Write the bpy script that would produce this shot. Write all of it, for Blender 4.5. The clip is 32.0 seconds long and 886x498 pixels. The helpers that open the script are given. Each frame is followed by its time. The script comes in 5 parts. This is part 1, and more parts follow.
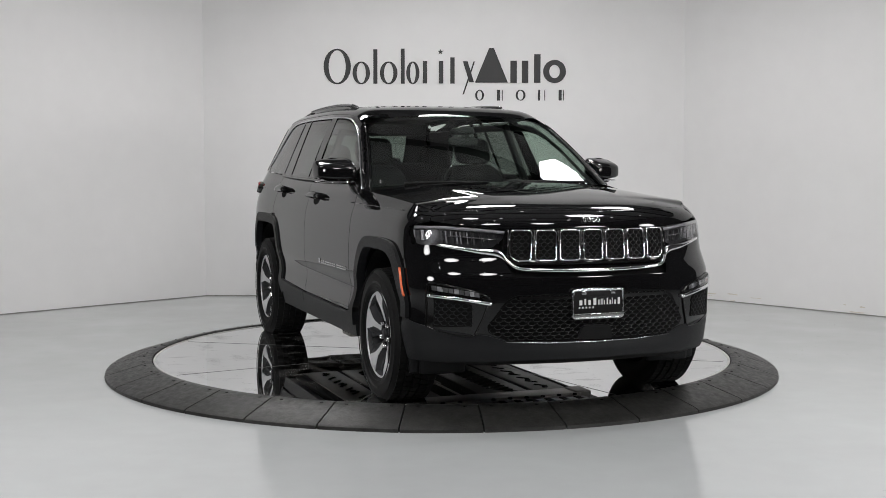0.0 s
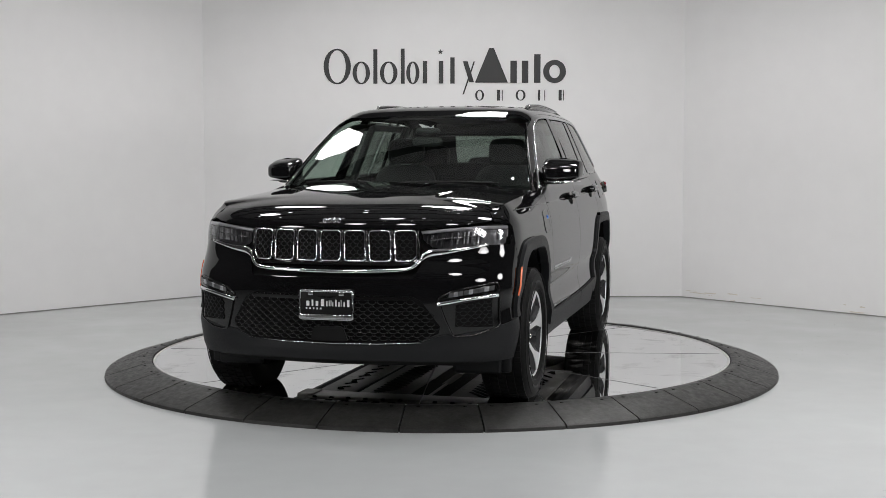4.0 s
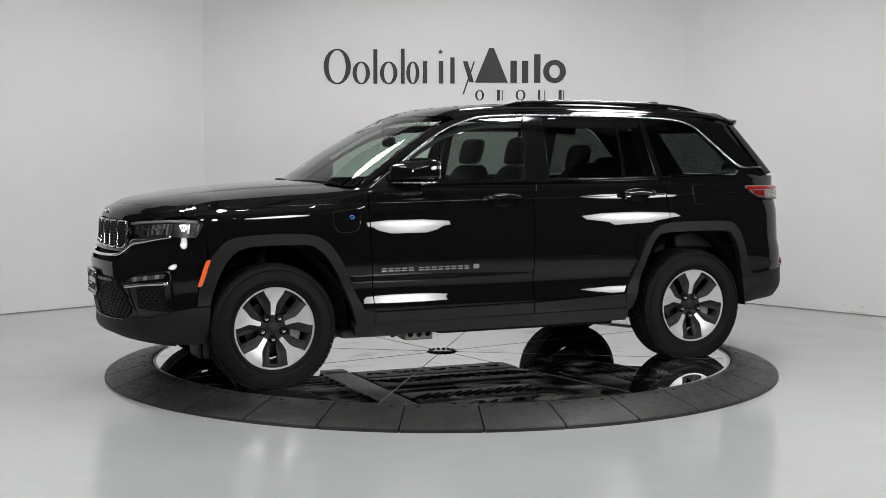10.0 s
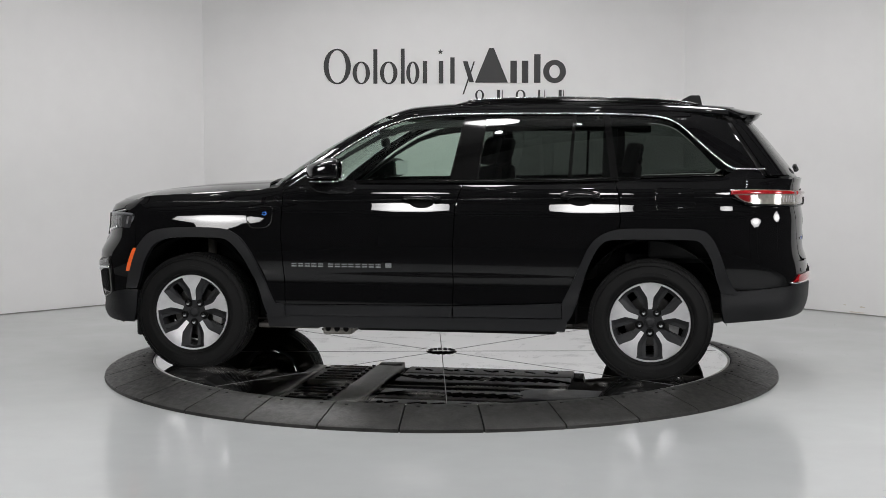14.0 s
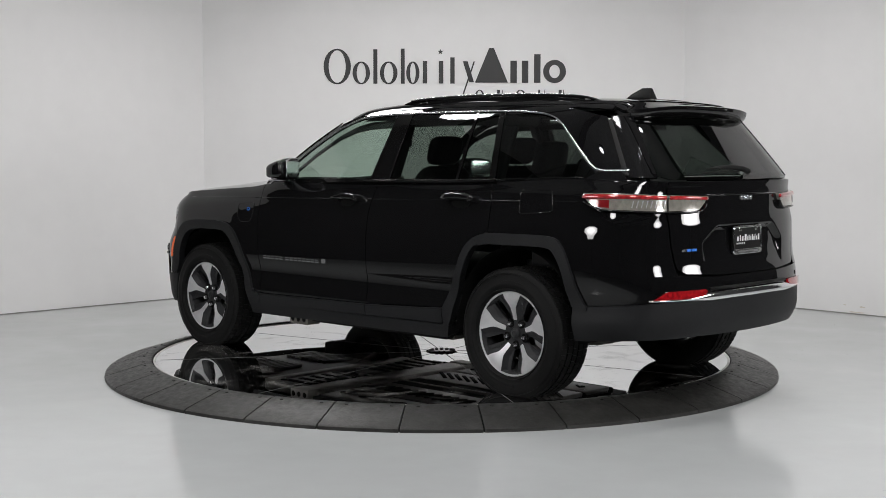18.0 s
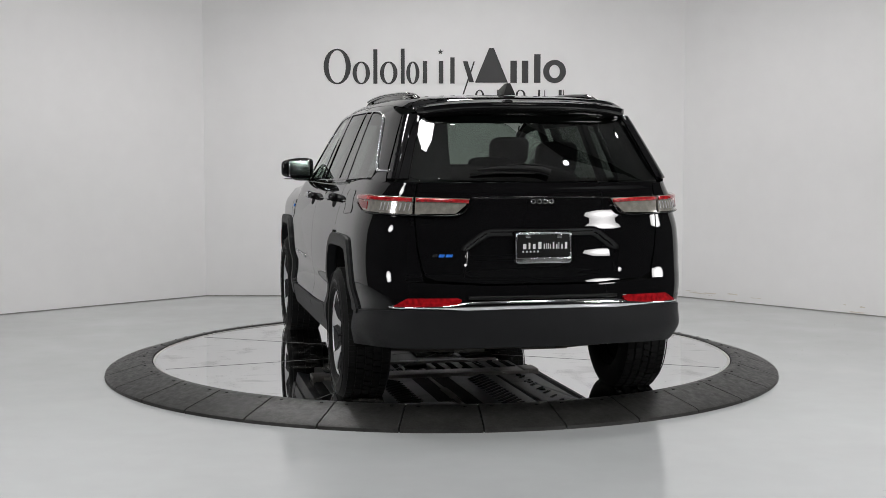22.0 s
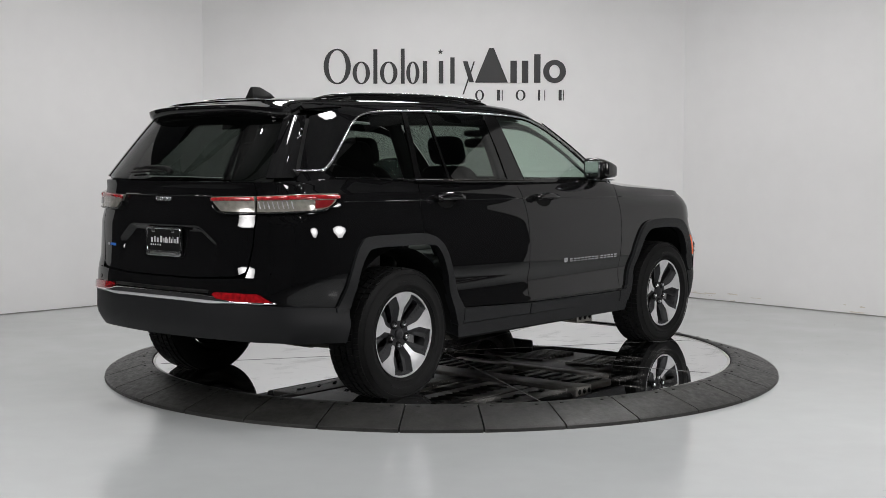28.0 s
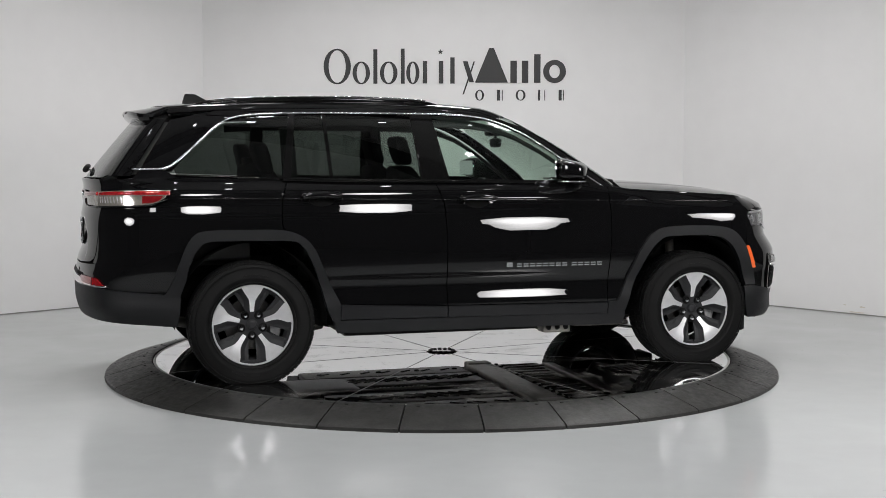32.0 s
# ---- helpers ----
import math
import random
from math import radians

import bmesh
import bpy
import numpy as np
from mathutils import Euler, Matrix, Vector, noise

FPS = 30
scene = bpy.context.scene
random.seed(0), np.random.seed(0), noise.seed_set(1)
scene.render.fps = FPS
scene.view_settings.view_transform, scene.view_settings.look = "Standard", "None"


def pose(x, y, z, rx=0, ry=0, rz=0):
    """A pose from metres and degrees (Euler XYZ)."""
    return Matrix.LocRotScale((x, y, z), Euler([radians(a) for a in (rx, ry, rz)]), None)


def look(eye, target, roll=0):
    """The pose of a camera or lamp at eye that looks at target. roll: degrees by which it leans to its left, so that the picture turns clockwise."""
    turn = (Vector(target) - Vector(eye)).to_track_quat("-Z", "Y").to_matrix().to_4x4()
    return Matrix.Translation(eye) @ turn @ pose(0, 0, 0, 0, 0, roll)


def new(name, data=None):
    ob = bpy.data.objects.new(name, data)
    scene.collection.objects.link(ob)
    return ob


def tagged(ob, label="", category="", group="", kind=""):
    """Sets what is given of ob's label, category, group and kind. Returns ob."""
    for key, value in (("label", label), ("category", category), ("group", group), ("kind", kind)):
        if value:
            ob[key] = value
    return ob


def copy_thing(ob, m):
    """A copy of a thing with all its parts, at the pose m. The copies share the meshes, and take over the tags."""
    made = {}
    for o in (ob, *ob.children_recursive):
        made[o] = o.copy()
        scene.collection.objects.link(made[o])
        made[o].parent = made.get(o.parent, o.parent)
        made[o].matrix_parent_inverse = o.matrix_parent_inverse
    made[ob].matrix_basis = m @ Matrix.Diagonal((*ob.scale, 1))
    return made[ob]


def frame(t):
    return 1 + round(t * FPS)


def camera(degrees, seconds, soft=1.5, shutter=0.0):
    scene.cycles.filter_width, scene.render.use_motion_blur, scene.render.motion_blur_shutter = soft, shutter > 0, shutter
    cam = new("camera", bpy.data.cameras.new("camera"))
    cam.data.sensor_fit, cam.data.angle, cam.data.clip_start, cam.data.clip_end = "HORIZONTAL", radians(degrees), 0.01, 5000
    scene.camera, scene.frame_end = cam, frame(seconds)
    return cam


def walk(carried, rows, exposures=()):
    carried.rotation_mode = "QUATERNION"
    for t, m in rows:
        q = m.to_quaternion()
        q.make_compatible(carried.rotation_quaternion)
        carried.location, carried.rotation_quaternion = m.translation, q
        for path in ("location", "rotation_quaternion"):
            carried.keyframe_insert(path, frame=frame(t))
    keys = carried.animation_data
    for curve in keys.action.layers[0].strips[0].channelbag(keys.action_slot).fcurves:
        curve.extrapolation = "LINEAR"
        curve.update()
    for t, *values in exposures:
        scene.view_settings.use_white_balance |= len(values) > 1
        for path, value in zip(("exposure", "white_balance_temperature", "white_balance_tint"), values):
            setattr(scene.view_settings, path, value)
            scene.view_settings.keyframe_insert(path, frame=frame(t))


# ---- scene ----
cam = camera(38.16, 32.0, 0.6)
EYE = (0.002, -9.011, 1.456)
walk(cam, [(0.0, pose(*EYE, 85.921, 0, -0.045)), (32.0, pose(*EYE, 85.921, 0, -0.045))], exposures=[(0.0, 0.0), (32.0, 0.0)])
DISC = 0.087      # height of the turntable's plate over the floor


def spin_rows(z, aside=0.0):
    """The turntable's turn every two seconds: about 8.5 degrees a second, clockwise from above."""
    turns = (-69.92, -87.13, -104.67, -121.93, -139.14, -156.33, -173.25, -190.13, -207.18, -224.14, -240.78, -257.42, -274.73, -292.22, -309.43, -326.46, -343.35)
    return [(2.0 * i, pose(0, 0, z, 0, 0, a) @ Matrix.Translation((0, aside, 0))) for i, a in enumerate(turns)]


# ---- light ----
world = bpy.data.worlds.new("world")
scene.world = world
world.use_nodes = True
world.node_tree.nodes["Background"].inputs[0].default_value = (0.02, 0.02, 0.022, 1)
world.node_tree.nodes["Background"].inputs[1].default_value = 1.0


# ---- materials ----
def mat(name, color, rough=0.5, metal=0.0, coat=0.0, var=0.0, scale=8.0, bump=0.0, bscale=60.0, emit=0.0, spec=0.5, rvar=0.0, fine=0.0):
    """A surface with colour and gloss that vary at two scales, and fine relief."""
    m = bpy.data.materials.new(name)
    m.use_nodes = True
    nt = m.node_tree
    b = nt.nodes["Principled BSDF"]
    b.inputs["Base Color"].default_value = (*color, 1)
    b.inputs["Roughness"].default_value = rough
    b.inputs["Metallic"].default_value = metal
    b.inputs["Coat Weight"].default_value = coat
    b.inputs["Coat Roughness"].default_value, b.inputs["Coat IOR"].default_value = 0.012, 1.44
    b.inputs["Specular IOR Level"].default_value = spec
    if emit:
        b.inputs["Emission Color"].default_value = (*color, 1)
        b.inputs["Emission Strength"].default_value = emit
    if var or bump or rvar:
        tc = nt.nodes.new("ShaderNodeTexCoord")

        def tex(s, detail):
            n = nt.nodes.new("ShaderNodeTexNoise")
            n.inputs["Scale"].default_value = s
            n.inputs["Detail"].default_value = detail
            nt.links.new(tc.outputs["Object"], n.inputs["Vector"])
            return n.outputs["Fac"]

        def span(src, lo, hi):
            r = nt.nodes.new("ShaderNodeMapRange")
            r.inputs["From Min"].default_value, r.inputs["From Max"].default_value = 0.3, 0.7
            r.inputs["To Min"].default_value, r.inputs["To Max"].default_value = lo, hi
            nt.links.new(src, r.inputs["Value"])
            return r.outputs["Result"]
        if var:
            big, small = span(tex(scale, 3), 1 - var, 1 + var), span(tex(scale * 9, 4), 1 - var * (fine or 0.5), 1 + var * (fine or 0.5))
            mul = nt.nodes.new("ShaderNodeMath")
            mul.operation = "MULTIPLY"
            nt.links.new(big, mul.inputs[0]), nt.links.new(small, mul.inputs[1])
            mix = nt.nodes.new("ShaderNodeVectorMath")
            mix.operation = "SCALE"
            mix.inputs[0].default_value = color
            nt.links.new(mul.outputs[0], mix.inputs["Scale"])
            nt.links.new(mix.outputs[0], b.inputs["Base Color"])
        if rvar:
            nt.links.new(span(tex(scale * 2.5, 5), max(0.0, rough - rvar), rough + rvar), b.inputs["Roughness"])
        if bump:
            bn = nt.nodes.new("ShaderNodeBump")
            bn.inputs["Strength"].default_value = min(1.0, bump)
            bn.inputs["Distance"].default_value = 0.002
            nt.links.new(tex(bscale, 4), bn.inputs["Height"])
            nt.links.new(bn.outputs["Normal"], b.inputs["Normal"])
    return m


def pane(name, tint):
    """A thin tinted pane: see-through, with a mirror gloss that grows towards grazing view."""
    m = bpy.data.materials.new(name)
    m.use_nodes = True
    nt = m.node_tree
    nt.nodes.remove(nt.nodes["Principled BSDF"])
    out = nt.nodes["Material Output"]
    see, gloss, mix = nt.nodes.new("ShaderNodeBsdfTransparent"), nt.nodes.new("ShaderNodeBsdfGlossy"), nt.nodes.new("ShaderNodeMixShader")
    see.inputs[0].default_value = (*tint, 1)
    gloss.inputs["Roughness"].default_value = 0.0
    lw = nt.nodes.new("ShaderNodeLayerWeight")
    lw.inputs[0].default_value = 0.5
    pw, ml, ad = (nt.nodes.new("ShaderNodeMath") for _ in range(3))
    pw.operation, ml.operation, ad.operation = "POWER", "MULTIPLY", "ADD"
    nt.links.new(lw.outputs["Facing"], pw.inputs[0])
    pw.inputs[1].default_value = 4.0
    nt.links.new(pw.outputs[0], ml.inputs[0])
    ml.inputs[1].default_value = 0.9
    nt.links.new(ml.outputs[0], ad.inputs[0])
    ad.inputs[1].default_value = 0.07
    nt.links.new(ad.outputs[0], mix.inputs[0])
    nt.links.new(see.outputs[0], mix.inputs[1])
    nt.links.new(gloss.outputs[0], mix.inputs[2])
    nt.links.new(mix.outputs[0], out.inputs[0])
    return m


M_WALL = mat("white_wall_paint", (0.8, 0.795, 0.79), 0.62, var=0.022, scale=0.55, bump=0.25, bscale=45)
M_FLOOR = mat("grey_epoxy_floor", (0.43, 0.443, 0.444), 0.14, var=0.035, scale=0.6, bump=0.03, bscale=3.0, rvar=0.05, spec=0.5)
M_DARK = mat("dark_hall_wall", (0.026, 0.026, 0.027), 0.8, var=0.2, scale=0.5)
M_MIRRORDARK = mat("unseen_dark_floor", (0.05, 0.05, 0.05), 0.6, var=0.2, scale=0.8)
M_CEIL = mat("dim_grey_ceiling", (0.37, 0.37, 0.372), 0.85, var=0.2, scale=0.6)
M_BEAM = mat("black_ceiling_beam", (0.012, 0.012, 0.012), 0.8, var=0.2, scale=2.0)
M_RING = mat("charcoal_ramp_plate", (0.020, 0.0198, 0.0185), 0.46, spec=0.34, var=0.32, scale=11.0, bump=0.55, bscale=75, rvar=0.10, fine=0.9)
M_PLATE = mat("polished_plate", (0.80, 0.81, 0.82), 0.016, metal=1.0, var=0.025, scale=1.5, rvar=0.010)
# smudges, dried water marks and fine scratches dull the polished plate in places
nt = M_PLATE.node_tree
shine, out_ = nt.nodes["Principled BSDF"], nt.nodes["Material Output"]
haze, blend = nt.nodes.new("ShaderNodeBsdfDiffuse"), nt.nodes.new("ShaderNodeMixShader")
haze.inputs[0].default_value = (0.42, 0.41, 0.39, 1)
coord, sums = nt.nodes.new("ShaderNodeTexCoord"), None
for size, lo, hi, most, stretch in ((2.6, 0.56, 0.74, 0.20, (1, 1.6, 1)), (9.0, 0.60, 0.72, 0.16, (1, 0.35, 1)), (38.0, 0.66, 0.74, 0.22, (0.5, 1, 1))):
    turned, spots, cut = nt.nodes.new("ShaderNodeMapping"), nt.nodes.new("ShaderNodeTexNoise"), nt.nodes.new("ShaderNodeMapRange")
    turned.inputs["Scale"].default_value = stretch
    spots.inputs["Scale"].default_value, spots.inputs["Detail"].default_value = size, 6
    for k, v in (("From Min", lo), ("From Max", hi), ("To Min", 0.0), ("To Max", most)):
        cut.inputs[k].default_value = v
    nt.links.new(coord.outputs["Object"], turned.inputs[0]), nt.links.new(turned.outputs[0], spots.inputs["Vector"]), nt.links.new(spots.outputs["Fac"], cut.inputs["Value"])
    if sums is None:
        sums = cut.outputs[0]
    else:
        plus = nt.nodes.new("ShaderNodeMath")
        nt.links.new(sums, plus.inputs[0]), nt.links.new(cut.outputs[0], plus.inputs[1])
        sums = plus.outputs[0]
nt.links.new(sums, blend.inputs[0]), nt.links.new(shine.outputs[0], blend.inputs[1]), nt.links.new(haze.outputs[0], blend.inputs[2]), nt.links.new(blend.outputs[0], out_.inputs[0])
M_JOINT = mat("grey_joint_filler", (0.22, 0.215, 0.205), 0.6, var=0.25, scale=5)
M_SEAM = mat("plate_seam", (0.10, 0.10, 0.10), 0.5, var=0.3, scale=9)
M_HUB = mat("worn_bright_hub", (0.60, 0.59, 0.56), 0.10, metal=1.0, var=0.12, scale=22)
M_BAND = mat("brushed_band", (0.50, 0.50, 0.49), 0.5, metal=0.3, var=0.12, scale=14)
M_INK = mat("black_sign_face", (0.012, 0.012, 0.013), 0.4, var=0.15, scale=6)
M_PAINT = mat("black_car_paint", (0.0038, 0.0038, 0.0041), 0.5, coat=1.0, spec=0.0, var=0.1, scale=30)
M_GLOSSBLACK = mat("gloss_black_trim", (0.004, 0.004, 0.004), 0.06, var=0.1, scale=20)
M_CLAD = mat("grained_black_plastic", (0.0078, 0.0082, 0.0090), 0.50, spec=0.2, var=0.08, scale=9, bump=0.35, bscale=600)
M_BLACK = mat("matt_black_plastic", (0.005, 0.005, 0.005), 0.5, spec=0.15, var=0.15, scale=20, bump=0.2, bscale=300)
M_MESH = mat("gloss_black_mesh", (0.003, 0.003, 0.0032), 0.30, spec=0.3, var=0.15, scale=20)
M_LINER = mat("wheel_well_felt", (0.0035, 0.0035, 0.0035), 0.95, spec=0.15, var=0.2, scale=15)
M_CHROME = mat("chrome", (0.85, 0.85, 0.87), 0.085, metal=1.0, var=0.03, scale=12)
M_SATIN = mat("satin_chrome", (0.55, 0.56, 0.57), 0.22, metal=1.0, var=0.05, scale=12)
M_RUBBER = mat("tyre_rubber", (0.0055, 0.0055, 0.0055), 0.66, spec=0.14, var=0.18, scale=12, bump=0.25, bscale=220)
M_ALU = mat("machined_alloy", (0.62, 0.62, 0.63), 0.36, metal=0.6, var=0.05, scale=25)
M_WHEEL = mat("dark_grey_wheel_paint", (0.014, 0.0144, 0.0158), 0.5, spec=0.3, var=0.08, scale=20)
M_BRAKE = mat("brake_disc_iron", (0.10, 0.098, 0.095), 0.35, metal=1.0, var=0.12, scale=30)
M_CALIPER = mat("cast_caliper", (0.30, 0.30, 0.30), 0.45, metal=0.7, var=0.15, scale=30)
M_RED = mat("red_lens", (0.26, 0.006, 0.009), 0.10, coat=1.0, var=0.45, scale=55)
M_DEEPRED = mat("deep_red_lens", (0.16, 0.008, 0.010), 0.08, coat=0.6, var=0.12, scale=40)
M_AMBER = mat("amber_lens", (0.80, 0.13, 0.03), 0.15, coat=0.5, var=0.08, scale=60)
M_LAMP = mat("lamp_reflector", (0.70, 0.70, 0.72), 0.22, metal=0.6, var=0.25, scale=45)
M_CLEAR = mat("smoky_clear_lens", (0.20, 0.20, 0.205), 0.09, metal=0.5, coat=1.0, var=0.3, scale=28)
M_HOUSING = mat("grey_lamp_housing", (0.055, 0.055, 0.058), 0.3, metal=0.4, var=0.3, scale=40)
M_LAMPBAR = mat("frosted_light_bar", (0.30, 0.30, 0.31), 0.35, var=0.08, scale=30)
M_TAILCLEAR = mat("warm_grey_tail_lens", (0.22, 0.21, 0.185), 0.12, metal=0.25, coat=1.0, var=0.2, scale=30)
M_SEAT = mat("black_seat_leather", (0.005, 0.005, 0.0055), 0.55, spec=0.2, var=0.15, scale=14, bump=0.3, bscale=180)
M_DASH = mat("dark_dash_plastic", (0.008, 0.008, 0.0085), 0.6, var=0.12, scale=14, bump=0.3, bscale=260)
M_UNDER = mat("underbody_plastic", (0.038, 0.035, 0.030), 0.45, var=0.3, scale=6, bump=0.4, bscale=50)
M_UNDERMETAL = mat("underbody_metal", (0.16, 0.152, 0.137), 0.45, metal=0.6, var=0.2, scale=8)
M_WHITE = mat("white_lettering", (0.62, 0.62, 0.62), 0.4, var=0.03, scale=30)
M_BLUE = mat("blue_badge", (0.03, 0.16, 0.60), 0.25, coat=0.5, var=0.05, scale=30)
M_SOFTBOX = mat("softbox_cloth", (1.0, 0.985, 0.985), 0.8, emit=29.0)
# the cloth is brightest before the lamp's head and fades to its rim
nt = M_SOFTBOX.node_tree
place, dist, fade = nt.nodes.new("ShaderNodeTexCoord"), nt.nodes.new("ShaderNodeVectorMath"), nt.nodes.new("ShaderNodeMapRange")
dist.operation, fade.interpolation_type = "LENGTH", "SMOOTHSTEP"
nt.links.new(place.outputs["Object"], dist.inputs[0])
nt.links.new(dist.outputs["Value"], fade.inputs["Value"])
for k, v in (("From Min", 0.05), ("From Max", 0.52), ("To Min", 39.4), ("To Max", 11.2)):
    fade.inputs[k].default_value = v
nt.links.new(fade.outputs[0], next(n for n in nt.nodes if n.type == "BSDF_PRINCIPLED").inputs["Emission Strength"])
M_TUBE = mat("led_spot", (0.97, 0.985, 1.0), 0.6, emit=40.0)
G_CLEAR = pane("green_tinted_glass", (0.66, 0.76, 0.70))
G_TINT = pane("privacy_glass", (0.20, 0.225, 0.21))
G_LENS = pane("clear_lens", (0.82, 0.82, 0.83))


# ---- mesh tools ----
def part(name, bm, material, parent=None, label="", smooth=True, at=None):
    me = bpy.data.meshes.new(name)
    if smooth:
        for f in bm.faces:
            f.smooth = True
    bm.to_mesh(me)
    bm.free()
    me.materials.append(material)
    ob = new(name, me)
    if parent:
        ob.parent = parent
    if at is not None:
        ob.matrix_basis = at
    if label:
        tagged(ob, label)
    return ob


def empty(name, m=None):
    ob = new(name)
    ob.empty_display_size = 0.1
    if m is not None:
        ob.matrix_basis = m
    return ob


def box(x0, x1, y0, y1, z0, z1, bevel=0.0, seg=2, bm=None):
    own = bmesh.new()
    bmesh.ops.create_cube(own, size=1.0, matrix=Matrix.Translation(((x0 + x1) / 2, (y0 + y1) / 2, (z0 + z1) / 2)) @ Matrix.Diagonal((x1 - x0, y1 - y0, z1 - z0, 1)))
    if bevel:
        bmesh.ops.bevel(own, geom=own.edges[:], offset=bevel, segments=seg, profile=0.6, affect="EDGES")
    if bm is None:
        return own
    return merge(bm, own)


def merge(bm, other, m=None):
    if m is not None:
        bmesh.ops.transform(other, matrix=m, verts=other.verts[:])
    tmp = bpy.data.meshes.new("tmp")
    other.to_mesh(tmp)
    other.free()
    bm.from_mesh(tmp)
    bpy.data.meshes.remove(tmp)
    return bm


def lathe(profile, n=48, m=None, sharp=0.9):
    """Turns (radius, height) pairs round the z axis."""
    bm = bmesh.new()
    rows = [[bm.verts.new((r * math.cos(2 * math.pi * i / n), r * math.sin(2 * math.pi * i / n), h)) for i in range(n)] for r, h in profile]
    for a, b in zip(rows, rows[1:]):
        for i in range(n):
            bm.faces.new((a[i], a[(i + 1) % n], b[(i + 1) % n], b[i]))
    bmesh.ops.recalc_face_normals(bm, faces=bm.faces[:])
    for e in bm.edges:
        if len(e.link_faces) == 2 and e.calc_face_angle(0) > sharp:
            e.smooth = False
    if m is not None:
        bmesh.ops.transform(bm, matrix=m, verts=bm.verts[:])
    return bm


def tube(points, radius, n=8, closed=False, flat=1.0, cap=True):
    """A round or flattened bar along points."""
    bm = bmesh.new()
    pts = [Vector(p) for p in points]
    k, rings = len(pts), []
    for i, p in enumerate(pts):
        d = (pts[(i + 1) % k] - pts[i - 1]) if closed or 0 < i < k - 1 else (pts[1] - pts[0] if i == 0 else pts[-1] - pts[-2])
        d.normalize()
        side = d.cross(Vector((0, 0, 1)))
        side = side.normalized() if side.length > 1e-4 else Vector((1, 0, 0))
        up = side.cross(d)
        r = radius[i] if isinstance(radius, (list, tuple)) else radius
        rings.append([bm.verts.new(p + r * (math.cos(2 * math.pi * j / n) * side + flat * math.sin(2 * math.pi * j / n) * up)) for j in range(n)])
    pairs = list(zip(rings, rings[1:])) + ([(rings[-1], rings[0])] if closed else [])
    for a, b in pairs:
        for j in range(n):
            bm.faces.new((a[j], a[(j + 1) % n], b[(j + 1) % n], b[j]))
    if cap and not closed:
        bm.faces.new(rings[0]), bm.faces.new(rings[-1])
    bmesh.ops.recalc_face_normals(bm, faces=bm.faces[:])
    return bm


def prism(poly, y0, y1, bevel=0.0):
    """An (x, z) outline, extruded from y0 to y1."""
    bm = bmesh.new()
    a = [bm.verts.new((x, y0, z)) for x, z in poly]
    b = [bm.verts.new((x, y1, z)) for x, z in poly]
    bm.faces.new(a), bm.faces.new(b)
    for i in range(len(poly)):
        bm.faces.new((a[i - 1], a[i], b[i], b[i - 1]))
    bmesh.ops.recalc_face_normals(bm, faces=bm.faces[:])
    if bevel:
        bmesh.ops.bevel(bm, geom=bm.edges[:], offset=bevel, segments=2, profile=0.6, affect="EDGES")
    return bm


def spline(points):
    """A smooth function y(x) through points."""
    pts = sorted(points)
    x, y = np.array([p[0] for p in pts], float), np.array([p[1] for p in pts], float)
    n = len(x)
    if n < 3:
        return lambda v: float(np.interp(v, x, y))
    h, s = np.diff(x), np.diff(y) / np.diff(x)
    d = np.zeros(n)
    for i in range(1, n - 1):
        if s[i - 1] * s[i] > 0:
            w1, w2 = 2 * h[i] + h[i - 1], h[i] + 2 * h[i - 1]
            d[i] = (w1 + w2) / (w1 / s[i - 1] + w2 / s[i])
    d[0], d[-1] = s[0], s[-1]

    def f(v):
        v = min(max(v, x[0]), x[-1])
        i = min(max(int(np.searchsorted(x, v)) - 1, 0), n - 2)
        t = (v - x[i]) / h[i]
        return float((1 + 2 * t) * (1 - t) ** 2 * y[i] + t * (1 - t) ** 2 * h[i] * d[i] + t * t * (3 - 2 * t) * y[i + 1] + t * t * (t - 1) * h[i] * d[i + 1])
    return f


def flow(points, n=12, closed=False):
    """A smooth line through 2D points."""
    p = [Vector((*q, 0)[:3]) for q in points]
    k, out = len(p), []
    for i in range(k if closed else k - 1):
        a, b, c, d = (p[(i + j) % k] if closed else p[min(max(i + j, 0), k - 1)] for j in (-1, 0, 1, 2))
        for j in range(n):
            t = j / n
            v = 0.5 * (2 * b + (c - a) * t + (2 * a - 5 * b + 4 * c - d) * t * t + (3 * b - a - 3 * c + d) * t ** 3)
            out.append((v.x, v.y))
    return out if closed else out + [tuple(p[-1][:2])]


def rounded(poly, r, n=4):
    """An outline with its corners rounded."""
    out, k = [], len(poly)
    for i in range(k):
        a, b, c = (Vector(poly[j % k]) for j in (i - 1, i, i + 1))
        u, w = a - b, c - b
        e = min(r, 0.45 * u.length, 0.45 * w.length)
        u, w = b + u.normalized() * e, b + w.normalized() * e
        out += [tuple((1 - t) ** 2 * u + 2 * t * (1 - t) * b + t * t * w) for t in (j / n for j in range(n + 1))]
    return out


def clip(poly, axis, limit, keep_less):
    out = []
    for i in range(len(poly)):
        a, b = poly[i - 1], poly[i]
        ia, ib = (a[axis] <= limit) == keep_less or a[axis] == limit, (b[axis] <= limit) == keep_less or b[axis] == limit
        if ia != ib:
            t = (limit - a[axis]) / (b[axis] - a[axis])
            q = [a[0] + t * (b[0] - a[0]), a[1] + t * (b[1] - a[1])]
            q[axis] = limit
            out.append(tuple(q))
        if ib:
            out.append(b)
    return out


